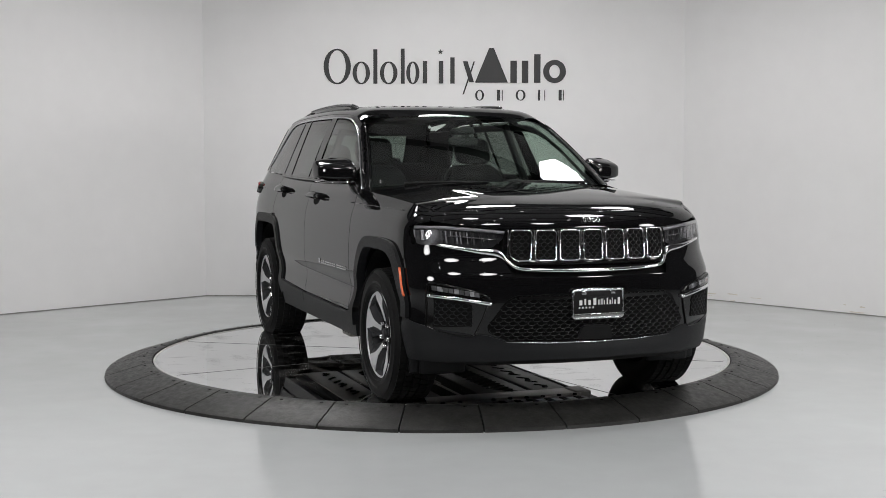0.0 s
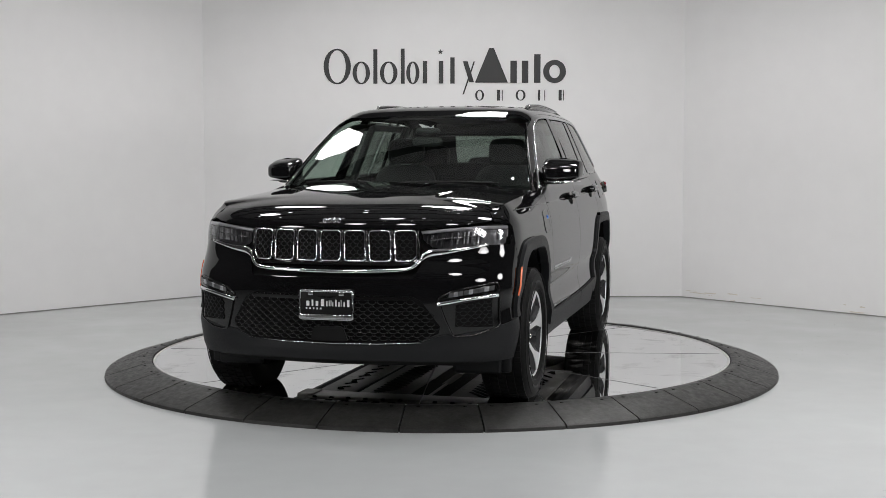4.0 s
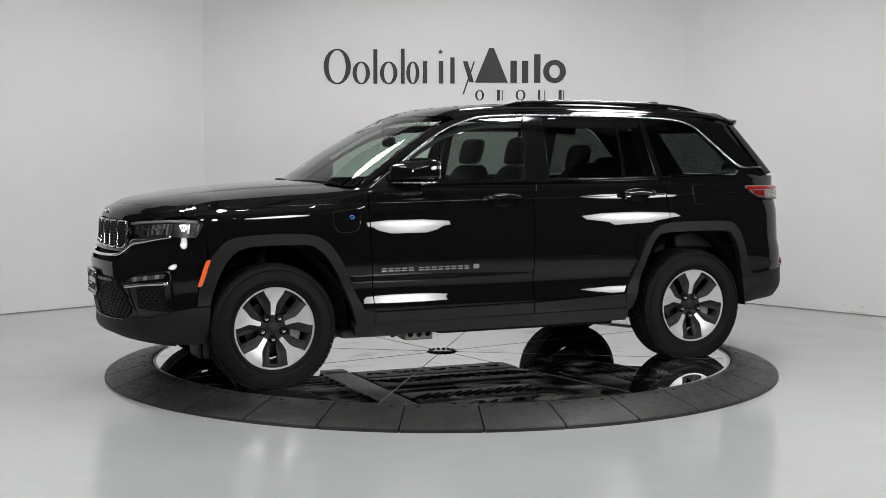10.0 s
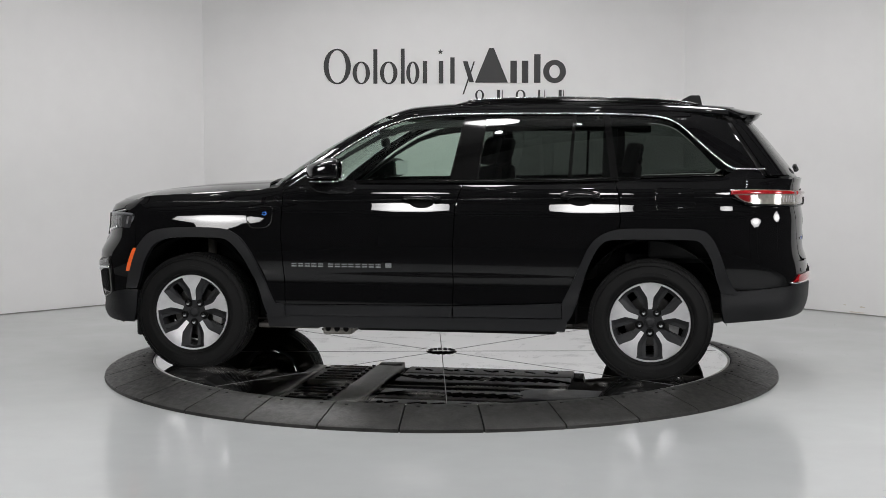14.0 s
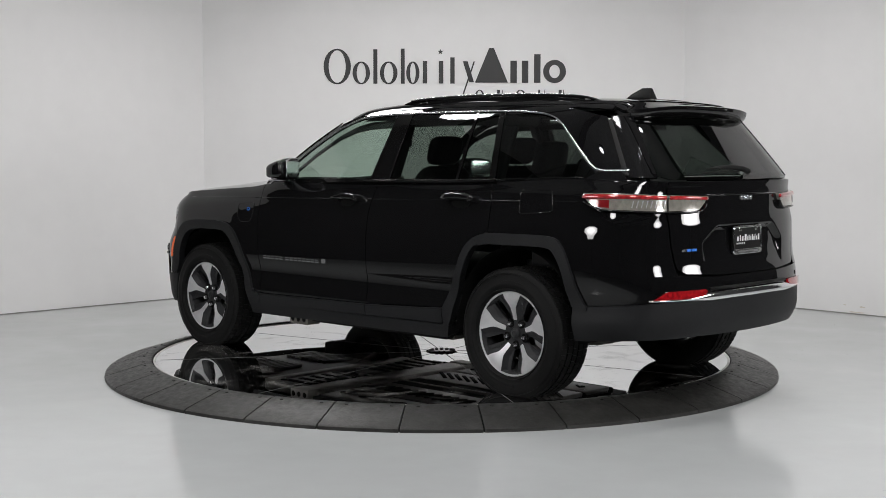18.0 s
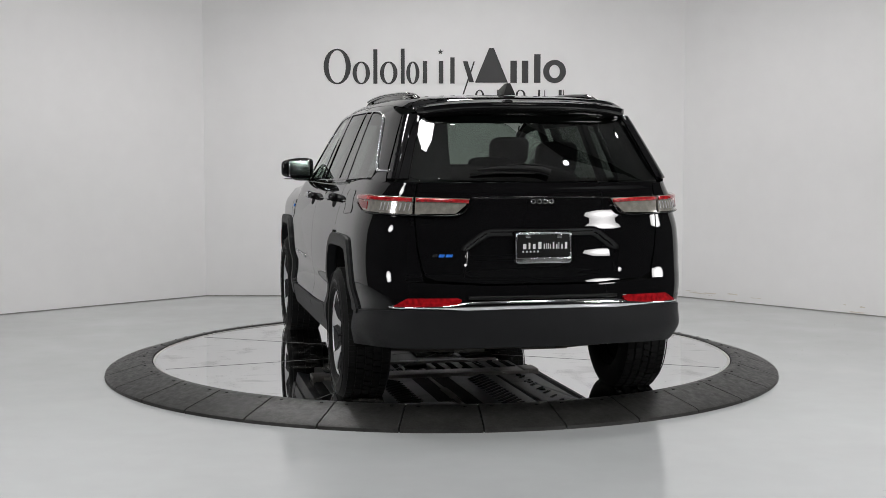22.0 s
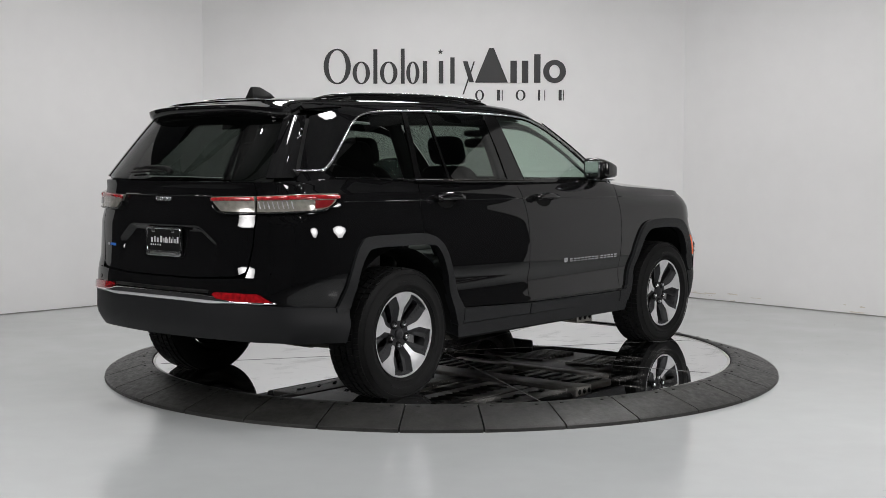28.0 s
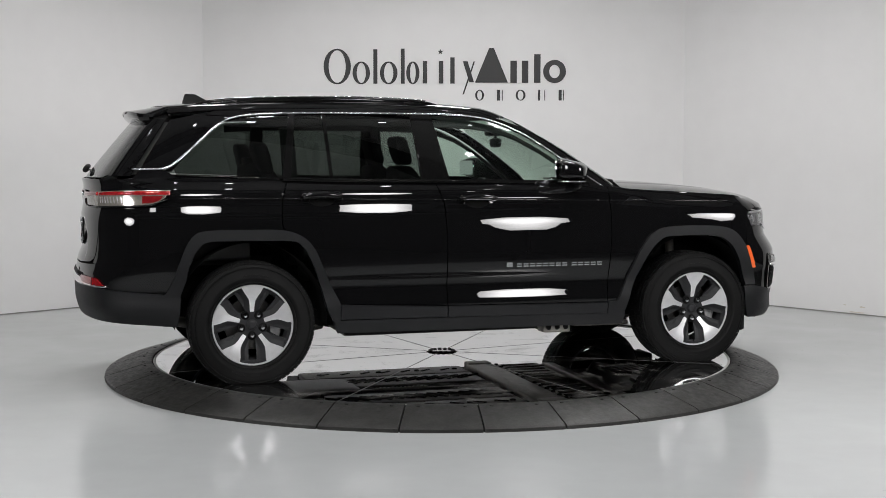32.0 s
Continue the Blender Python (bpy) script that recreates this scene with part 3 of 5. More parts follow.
# roof and pillars
rp = [(0.33, 0.0), (0.32, 0.3), (0.29, 0.5), (0.24, 0.575)] + [(x, cabin_side(x, roof_edge(x))[1] - 0.004) for x in np.linspace(0.2, -1.935, 16)] + [(-1.955, 0.5), (-1.985, 0.3), (-1.99, 0.0)]
rp = [(float(a), float(b)) for a, b in rp]
part("roof_panel", sheet(rp + [(x, -y) for x, y in rp[1:-1][::-1]], roof_top), M_PAINT, CAR)
DLO_TOP = [(0.86, 1.176), (0.67, 1.305), (0.49, 1.432), (0.31, 1.537), (0.16, 1.598), (0.02, 1.630), (-0.24, 1.645), (-0.78, 1.648), (-1.18, 1.643), (-1.44, 1.630), (-1.56, 1.608), (-1.64, 1.568), (-1.73, 1.490), (-1.88, 1.356), (-1.95, 1.308), (-2.0, 1.299), (-2.16, 1.299)]
DLO = flow(DLO_TOP, 5)
edge = [(float(x), roof_edge(float(x)) + 0.004) for x in np.linspace(0.22, -2.02, 24)]


def screen_side(z, out=0.0):
    """Where the windscreen's edge lies at height z, as x."""
    r, f = G_REAR(z), G_FRONT(z)
    return r + (f - r) * (0.955 + out)


apil = [(screen_side(z), z) for z in (1.16, 1.24, 1.32, 1.40, 1.48, 1.56)]
pair("roof_pillar", sheet(apil + edge[1:20] + [(G_REAR(z) + 0.078 * (G_FRONT(z) - G_REAR(z)), z) for z in (1.60, 1.52, 1.44, 1.36, 1.305)] + DLO[::-1], cabin_side), M_PAINT, CAR)
pair("rear_shoulder", sheet([(-1.90, 1.252), (-1.93, 1.27), (-1.97, 1.292), (G_REAR(1.292) + 0.078 * (G_FRONT(1.292) - G_REAR(1.292)), 1.292), (-2.16, 1.245), (-2.1, 1.235)], cabin_side), M_PAINT, CAR)
# side glass, (x, z)
def dlo_z(x):
    return float(np.interp(-x, [-p[0] for p in DLO], [p[1] for p in DLO]))


def glass(x_top0, x_top1, x_bot0, x_bot1, n=12, low=0.0):
    xs = [x_top0 + (x_top1 - x_top0) * i / n for i in range(n + 1)]
    return [(x, dlo_z(x) - 0.012) for x in xs] + [(x_bot1, BELT(x_bot1) + 0.012), (x_bot0, BELT(x_bot0) + 0.012)]


pair("front_side_window", sheet(glass(0.70, -0.285, 0.70, -0.205), cabin_side, depth=0.004), G_CLEAR, CAR, "green-tinted side window")
pair("rear_side_window", sheet(glass(-0.415, -0.975, -0.385, -0.955), cabin_side, depth=0.004), G_TINT, CAR, "dark privacy-tinted side window")
pair("rear_vent_window", sheet(glass(-0.99, -1.165, -0.97, -1.225, 4), cabin_side, depth=0.004), G_TINT, CAR, "dark privacy-tinted vent window")
pair("quarter_window", sheet(glass(-1.195, -1.92, -1.262, -1.90, 24), cabin_side, depth=0.004), G_TINT, CAR, "dark privacy-tinted quarter window")
pair("centre_pillar", sheet([(-0.28, dlo_z(-0.28) - 0.004), (-0.42, dlo_z(-0.42) - 0.004), (-0.39, 1.218), (-0.20, 1.214)], cabin_side, lift=0.003), M_GLOSSBLACK, CAR)
pair("window_divider", sheet([(-0.972, 1.644), (-0.993, 1.644), (-0.973, 1.222), (-0.952, 1.222)], cabin_side, lift=0.004), M_GLOSSBLACK, CAR)
pair("rear_pillar", sheet([(-1.16, 1.642), (-1.20, 1.640), (-1.268, 1.226), (-1.22, 1.224)], cabin_side, lift=0.003), M_GLOSSBLACK, CAR)
pair("mirror_sail", sheet([(0.87, 1.17), (0.68, 1.30), (0.655, 1.20)], cabin_side, lift=0.004), M_GLOSSBLACK, CAR)
pair("belt_seal", sheet(rim_of(0.70, -1.26, 24, -0.016) + rim_of(0.70, -1.26, 24, 0.006)[::-1], cabin_side, lift=0.006), M_GLOSSBLACK, CAR)
# the dark lining inside the front pillar and along the roof's edge
lining = [(0.80, 1.21)] + DLO_TOP[1:10]
inner = []
for i, (x, z) in enumerate(lining):
    a, b = lining[max(0, i - 1)], lining[min(len(lining) - 1, i + 1)]
    n = math.hypot(b[0] - a[0], b[1] - a[1])
    wide = 0.022 + 0.036 * ease((0.45 - x) / 0.6)
    inner.append((x - wide * (b[1] - a[1]) / n, z + wide * (b[0] - a[0]) / n))
pair("roof_lining", sheet(lining + inner[::-1], cabin_side, lift=-0.045), M_DASH, CAR, "dark lining round the windows")
# windscreen and rear glass, (y, z)
ws = [(0.0, 1.655), (0.3, 1.650), (0.5, 1.632), (0.575, 1.61)] + [(0.925 * G_WIDE(z) - 0.012, z) for z in (1.56, 1.48, 1.40, 1.32, 1.24, 1.19)] + [(0.5, 1.205), (0.0, 1.20)]
WS = ws + [(-y, z) for y, z in ws[1:-1][::-1]]
part("windscreen", sheet(WS, cabin_front, depth=0.005), G_CLEAR, CAR, "large green-tinted windscreen")
rg = [(0.0, 1.60), (0.4, 1.60), (0.55, 1.592)] + [(0.795 * G_WIDE(z), z) for z in (1.56, 1.48, 1.40, 1.32, 1.27)] + [(0.62, 1.25), (0.0, 1.245)]
part("rear_window", sheet(rg + [(-y, z) for y, z in rg[1:-1][::-1]], cabin_rear, depth=0.005), G_TINT, CAR, "dark privacy-tinted rear window")
for s in (1, -1):
    part("rear_window_fin", sheet([(s * y, z) for y, z in [(0.80 * G_WIDE(1.60), 1.60)] + [(0.80 * G_WIDE(z), z) for z in (1.56, 1.48, 1.40, 1.32, 1.26)] + [(0.903 * G_WIDE(z), z) for z in (1.26, 1.32, 1.40, 1.48, 1.56, 1.60)]], cabin_rear, 0.012, lift=0.004), M_PAINT, CAR)
    part("rear_pillar_trim", sheet([(s * k * G_WIDE(z), z) for k, z in ((0.60, 1.585), (0.58, 1.45), (0.56, 1.35), (0.54, 1.26), (0.83, 1.26), (0.83, 1.35), (0.83, 1.45), (0.83, 1.585))], cabin_rear, lift=-0.03), M_DASH, CAR)
pair("rear_side_trim", sheet([(-1.93, 1.30), (-1.80, 1.43), (-1.68, 1.55), (-1.62, 1.60), (-1.98, 1.60), (-2.06, 1.50), (-2.14, 1.40), (-2.22, 1.28)], cabin_side, lift=-0.03), M_DASH, CAR)
part("rear_header_trim", sheet([(-0.5, 1.578), (0.5, 1.578), (0.5, 1.612), (-0.5, 1.612)], cabin_rear, lift=-0.025), M_DASH, CAR)
# spoiler
SP_EDGE = spline([(0.0, -2.165), (0.2, -2.161), (0.4, -2.142), (0.5, -2.118), (0.56, -2.088), (0.585, -2.05), (0.60, -1.99)])


def spoiler_top(x, y):
    own, k = 1.690 + 0.14 * (x + 1.98) - 0.046 * abs(y / 0.60) ** 3.2, ease((-1.90 - x) / 0.16)
    return (x, y, own * k + (roof_top(x, y)[2] + 0.003) * (1 - k))


sp = [(-1.95, 0.0), (-1.95, 0.3), (-1.92, 0.545), (-1.93, 0.59)] + [(SP_EDGE(y), y) for y in (0.60, 0.595, 0.585, 0.575, 0.56, 0.54, 0.52, 0.5, 0.45, 0.4, 0.3, 0.2, 0.1, 0.0)]
SPOILER = part("roof_spoiler", sheet(sp + [(x, -y) for x, y in sp[1:-1][::-1]], spoiler_top, 0.025, 0.020), M_PAINT, CAR)
# the gloss black wing under it, and the high brake light in its edge
under, rows = bmesh.new(), []
for k in range(-14, 15):
    y = 0.585 * k / 14
    e, t = SP_EDGE(abs(y)), spoiler_top(SP_EDGE(abs(y)), y)[2]
    rows.append([under.verts.new((x, y, z)) for x, z in ((e + 0.004, t - 0.012), (e + 0.010, t - 0.034), (e + 0.045, t - 0.062), (e + 0.10, t - 0.070), (e + 0.17, t - 0.02))])
for p, q in zip(rows, rows[1:]):
    for j in range(4):
        under.faces.new((p[j], p[j + 1], q[j + 1], q[j]))
bmesh.ops.recalc_face_normals(under, faces=under.faces[:])
part("spoiler_underside", under, M_GLOSSBLACK, SPOILER, "gloss black spoiler underside")
part("high_brake_light", tube([(SP_EDGE(abs(y)) - 0.001, y, spoiler_top(SP_EDGE(abs(y)), y)[2] - 0.011) for y in np.linspace(-0.21, 0.21, 15)], 0.0045, 6), M_GLOSSBLACK, SPOILER, "slim smoked high brake light")
# plastic cladding
pair("front_arch_trim", sheet(on_side(ARCH_F + [(0.86, 0.427), (0.86, 0.352), (0.975, 0.35)] + ARCH_F_IN[::-1][1:]), hull, 0.03, 0.05, 0.021), M_CLAD, CAR, "grained black plastic wheel-arch trim")
pair("rear_arch_trim", sheet(on_side(ARCH_R + [(-1.99, 0.53)] + ARCH_R_IN[::-1] + [(-0.93, 0.36)]), hull, 0.03, 0.05, 0.017), M_CLAD, CAR, "grained black plastic wheel-arch trim")
pair("front_door_trim", sheet(on_side([(0.855, 0.422), (0.3, 0.428), (-0.235, 0.434), (-0.235, 0.368), (0.3, 0.362), (0.855, 0.357)]), hull, 0.03, 0.02, 0.018), M_CLAD, CAR, "grained black plastic door trim")
pair("rear_door_trim", sheet(on_side([(-0.243, 0.434), (-0.6, 0.448), (-0.925, 0.462), (-0.925, 0.374), (-0.6, 0.372), (-0.243, 0.368)]), hull, 0.03, 0.02, 0.018), M_CLAD, CAR, "grained black plastic door trim")
pair("side_sill", sheet(on_side([(0.99, 0.352), (-0.965, 0.366), (-0.945, 0.285), (0.975, 0.278)]), hull, 0.03, 0.10, 0.006), M_CLAD, CAR, "grained black plastic side sill")
fl = on_nose([(0.0, 0.388), (0.25, 0.388), (0.45, 0.40), (0.55, 0.435), (0.80, 0.47)]) + on_side([(1.968, 0.50), (1.88, 0.50), (1.90, 0.36), (1.93, 0.285)]) + on_nose([(0.80, 0.285), (0.6, 0.295), (0.3, 0.305), (0.0, 0.305)])
part("front_valance", sheet(fl + [(-s, z) for s, z in fl[::-1]][1:-1], hull, 0.03, 0.06, 0.006), M_CLAD, CAR, "grained black plastic front valance")
rl = on_side([(-1.895, 0.548), (-2.0, 0.555)]) + on_tail([(0.74, 0.588), (0.4, 0.592), (-0.4, 0.592), (-0.74, 0.588)]) + [(2 * S_END - SX(x), z) for x, z in [(-2.0, 0.555), (-1.895, 0.548), (-1.90, 0.45), (-1.92, 0.36)]] + on_tail([(-0.78, 0.385), (-0.5, 0.392), (0.5, 0.392), (0.78, 0.385)]) + on_side([(-1.92, 0.36), (-1.90, 0.45)])
part("rear_valance", sheet(rl, hull, 0.03, 0.06, 0.006), M_CLAD, CAR, "grained black plastic rear bumper")
# inner shell behind the gaps, and the floor pan
sh = on_side([(2.0, 1.02), (1.0, 1.12), (-0.2, 1.17), (-1.9, 1.2)]) + [(SR(0.5), 1.2), (S_END, 1.2), (S_END, 0.5)] + on_side([(-1.95, 0.5)] + [(x, z) for x, z in ARCH_R_IN[::-1]] + [(-0.95, 0.32), (0.97, 0.32)] + ARCH_F_IN[::-1]) + [(SF(0.6), 0.45), (0.0, 0.45), (0.0, 0.95), (SF(0.6), 0.95)]
pair("inner_shell", sheet(sh, hull, 0.06, 0.0, -0.03), M_LINER, CAR)


# ---- wheels ----
def wheel(kind):
    w = empty(kind)
    prof = [(0.240, -0.105), (0.248, -0.122), (0.28, -0.132), (0.33, -0.134), (0.360, -0.124), (0.373, -0.108), (0.376, -0.10)]
    prof = prof + [(0.376, 0.10), (0.373, 0.108), (0.360, 0.124), (0.33, 0.134), (0.30, 0.135), (0.297, 0.137), (0.285, 0.137), (0.28, 0.132), (0.252, 0.122), (0.243, 0.105)]
    tyre = part("tyre", lathe(prof, 64), M_RUBBER, w, "black all-season tyre")
    bm = bmesh.new()
    for y0, y1, n, off in ((-0.112, -0.076, 72, 0.0), (-0.066, -0.028, 60, 0.3), (-0.018, 0.018, 60, 0.6), (0.028, 0.066, 60, 0.1), (0.076, 0.112, 72, 0.5)):
        for i in range(n):
            a0, a1 = 2 * math.pi * (i + off) / n, 2 * math.pi * (i + off + 0.86) / n
            sk = 0.02 if y0 * y1 < 0 else 0.0
            r0, r1 = 0.373, 0.385 if abs(y0 + y1) < 0.15 else 0.381
            q = [bm.verts.new((r * math.cos(a), r * math.sin(a), y)) for r in (r0, r1) for a, y in ((a0, y0), (a1, y0), (a1 + sk, y1), (a0 + sk, y1))]
            for f in ((4, 5, 6, 7), (0, 1, 5, 4), (1, 2, 6, 5), (2, 3, 7, 6), (3, 0, 4, 7)):
                bm.faces.new([q[k] for k in f])
    bmesh.ops.recalc_face_normals(bm, faces=bm.faces[:])
    tagged(part("tread", bm, M_RUBBER, tyre, "", False), kind="stuff")
    for r in (0.262, 0.352):
        part("sidewall_rib", lathe([(r - 0.003, 0.1325), (r - 0.001, 0.1375), (r + 0.001, 0.1375), (r + 0.003, 0.1325)], 64), M_RUBBER, tyre)
    for a0 in (1.25, 4.3):
        for k in range(9):
            part("sidewall_mark", box(-0.006, 0.006, -0.010, 0.010, 0.130, 0.1372, 0.001), M_BLACK, tyre, "", False, Matrix.Rotation(a0 + 0.062 * k, 4, "Z") @ Matrix.Translation((0.303, 0, 0)))
    rim = part("rim", lathe([(0.236, -0.11), (0.215, -0.08), (0.210, 0.06), (0.228, 0.098), (0.234, 0.112), (0.243, 0.118), (0.249, 0.113), (0.247, 0.105)], 64), M_WHEEL, w, "dark grey alloy rim")
    part("rim_lip", lathe([(0.2355, 0.113), (0.237, 0.1185), (0.245, 0.1195), (0.2475, 0.1165)], 64), M_ALU, w, "machined alloy rim lip")

    def flank(r):
        return float(np.interp(r, (0.075, 0.088, 0.13, 0.155, 0.18, 0.205, 0.237), (0.010, 0.0135, 0.0155, 0.020, 0.034, 0.050, 0.066)))

    def face(u, v):
        r = math.hypot(u, v)
        return (u, v, 0.107 - 0.034 * ease((0.2 - r) / 0.16) + 0.008 * ease((r - 0.16) / 0.07))

    def flanks(u, v):
        """The painted body, which falls off beside the machined face of each spoke."""
        r, a = math.hypot(u, v), math.atan2(v, u) - math.radians(90)
        a = (a + math.radians(36)) % math.radians(72) - math.radians(36)
        off = r * abs(math.sin(a)) - flank(r)
        return (u, v, face(u, v)[2] - 0.024 * min(1.0, max(0.0, off / 0.030)) * ease((r - 0.06) / 0.03) * ease((0.238 - r) / 0.012))

    def polar(pts, turn):
        return [(r * math.cos(turn + a), r * math.sin(turn + a)) for r, a in pts]
    sixth = math.radians(36)
    for k in range(5):
        t = math.radians(90 + 72 * k)

        def slot(d, h):   # beside the middle line of the window next to the spoke
            return (math.hypot(d, h), sixth - math.atan2(h, d))
        half = [(0.237, 0.0), (0.237, 0.2), (0.237, 0.4), (0.237, sixth), slot(0.2225, 0.0), slot(0.222, 0.012), slot(0.215, 0.025), slot(0.16, 0.024), slot(0.105, 0.021), slot(0.092, 0.014), slot(0.088, 0.0)]
        spoke = polar(half + [(0.02, sixth), (0.02, -sixth)] + [(r, -a) for r, a in half[1:][::-1]], t)
        part("spoke", sheet(spoke, flanks, 0.012, 0.030, centre=(0, 0, -3)), M_WHEEL, rim, "", False)
        petal = [(r, math.asin(flank(r) / r)) for r in (0.238, 0.228, 0.215, 0.205, 0.19, 0.18, 0.168, 0.155, 0.14, 0.12, 0.10, 0.088, 0.079)]
        part("machined_face", sheet(polar([(0.238, 0.0), (0.238, 0.14)] + petal + [(r, -a) for r, a in petal[::-1]] + [(0.238, -0.14)], t), face, 0.03, 0.005, 0.002, centre=(0, 0, -3)), M_ALU, rim, "bright machined spoke face")
        a = t + sixth
        part("lug_nut", lathe([(0.0, 0.104), (0.011, 0.103), (0.0155, 0.094), (0.0165, 0.06)], 10, Matrix.Translation((0.068 * math.cos(a), 0.068 * math.sin(a), -0.012))), M_CHROME, rim, "chrome lug nut")
        part("nut_seat", lathe([(0.0165, 0.078), (0.023, 0.080), (0.027, 0.074)], 14, Matrix.Translation((0.068 * math.cos(a), 0.068 * math.sin(a), -0.002))), M_LINER, rim)
    part("centre_cap", lathe([(0.0, 0.093), (0.016, 0.092), (0.017, 0.0905), (0.027, 0.089), (0.031, 0.083), (0.032, 0.06)], 24), M_WHEEL, rim)
    part("brake_disc", lathe([(0.05, 0.01), (0.160, 0.01), (0.163, 0.0), (0.160, -0.02), (0.05, -0.02)], 40), M_BRAKE, w)
    part("hub", lathe([(0.0, 0.06), (0.075, 0.06), (0.08, 0.0)], 24), M_BRAKE, w)
    part("wheel_back", lathe([(0.0, -0.05), (0.20, -0.06), (0.204, -0.07)], 32), M_LINER, w)
    part("caliper", sheet(polar([(0.19, -0.45), (0.19, 0.1), (0.11, 0.1), (0.13, -0.45)], 0.0), lambda u, v: (u, v, 0.042), 0.03, 0.06, centre=(0, 0, -3)), M_CALIPER, w)
    return w


W_X = (1.494, -1.470)
proto = wheel("wheel")
for i, (x, s) in enumerate(((W_X[0], 1), (W_X[0], -1), (W_X[1], 1), (W_X[1], -1))):
    m = Matrix.Translation((x, s * 0.818, 0.3575)) @ Matrix.Rotation(math.radians(-90 * s), 4, "X") @ (Matrix.Rotation(math.pi, 4, "Z") if s > 0 else Matrix.Identity(4))
    ob = proto if i == 0 else copy_thing(proto, m)
    ob.matrix_basis = m
    ob.parent = CAR
    tagged(ob, "two-tone alloy wheel with a black tyre")


# ---- tools for the car's fittings ----
def pebble(c, a, e=0.5, n=20, k=12, shape=None):
    """A rounded block: centre, half sizes, squareness (1 is an ellipsoid, small is a box)."""
    def pw(v):
        return math.copysign(abs(v) ** e, v)
    bm, rows = bmesh.new(), []
    for j in range(1, k):
        ph = math.pi * j / k - math.pi / 2
        rows.append([])
        for i in range(n):
            th = 2 * math.pi * i / n
            p = Vector((pw(math.cos(ph)) * pw(math.cos(th)), pw(math.cos(ph)) * pw(math.sin(th)), pw(math.sin(ph))))
            if shape:
                p = Vector(shape(*p))
            rows[-1].append(bm.verts.new((c[0] + a[0] * p.x, c[1] + a[1] * p.y, c[2] + a[2] * p.z)))
    for p, q in zip(rows, rows[1:]):
        for i in range(n):
            bm.faces.new((p[i], p[(i + 1) % n], q[(i + 1) % n], q[i]))
    bm.faces.new(rows[0][::-1]), bm.faces.new(rows[-1])
    bmesh.ops.recalc_face_normals(bm, faces=bm.faces[:])
    return bm


def raised(place, u, v, lift, centre=(0, 0, 0.7)):
    """The point of a surface at (u, v), lifted along its normal."""
    p, e = Vector(place(u, v)), 0.004
    n = (Vector(place(u + e, v)) - p).cross(Vector(place(u, v + e)) - p).normalized()
    return p + (n if n.dot(p - Vector(centre)) > 0 else -n) * lift


def ribbon(line, place, width, lift, thick=0.006, closed=False):
    """A raised strip with rounded sides along a line on a surface."""
    bm, rows, k = bmesh.new(), [], len(line)
    prof = [(-0.5, -thick), (-0.5, 0.0), (-0.36, 0.55 * thick), (0.0, 0.8 * thick), (0.36, 0.55 * thick), (0.5, 0.0), (0.5, -thick)]
    for i in range(k):
        a, b = (line[i - 1], line[(i + 1) % k]) if closed else (line[max(i - 1, 0)], line[min(i + 1, k - 1)])
        du, dv = b[0] - a[0], b[1] - a[1]
        d = math.hypot(du, dv) or 1.0
        w = width(i / (k - 1)) if callable(width) else width
        rows.append([bm.verts.new(raised(place, line[i][0] - dv / d * q * w, line[i][1] + du / d * q * w, lift + h)) for q, h in prof])
    for p, q in list(zip(rows, rows[1:])) + ([(rows[-1], rows[0])] if closed else []):
        for j in range(len(prof) - 1):
            bm.faces.new((p[j], p[j + 1], q[j + 1], q[j]))
    if not closed:
        bm.faces.new(rows[0]), bm.faces.new(rows[-1])
    bmesh.ops.recalc_face_normals(bm, faces=bm.faces[:])
    return bm


def inside(q, poly):
    r = False
    for i in range(len(poly)):
        a, b = poly[i - 1], poly[i]
        if (a[1] > q[1]) != (b[1] > q[1]) and q[0] < (b[0] - a[0]) * (q[1] - a[1]) / (b[1] - a[1]) + a[0]:
            r = not r
    return r


def hexmesh(poly, place, w, h, lift, bar=0.16, deep=0.01):
    """A honeycomb of flat bars that fills an outline."""
    bm = bmesh.new()
    us, vs = [p[0] for p in poly], [p[1] for p in poly]
    row, v = 0, min(vs)
    while v < max(vs) + h:
        u = min(us) + (w / 2 if row % 2 else 0)
        while u < max(us) + w:
            if inside((u, v), poly):
                ring = []
                for s, d in ((1.0, 0.0), (1 - bar, 0.0), (1 - 1.5 * bar, -deep)):
                    ring.append([bm.verts.new(raised(place, u + s * du * w, v + s * dv * h, lift + d)) for du, dv in ((0.5, 0.0), (0.25, 0.5), (-0.25, 0.5), (-0.5, 0.0), (-0.25, -0.5), (0.25, -0.5))])
                for p, q in zip(ring, ring[1:]):
                    for j in range(6):
                        bm.faces.new((p[j], p[(j + 1) % 6], q[(j + 1) % 6], q[j]))
            u += w
        v += h * 0.75
        row += 1
    bmesh.ops.recalc_face_normals(bm, faces=bm.faces[:])
    return bm


def mirror_line(half):
    """A line given on the left half of nose or tail, carried over to the right half."""
    return [(-s, z) for s, z in half[::-1] if abs(s) > 1e-6] + half


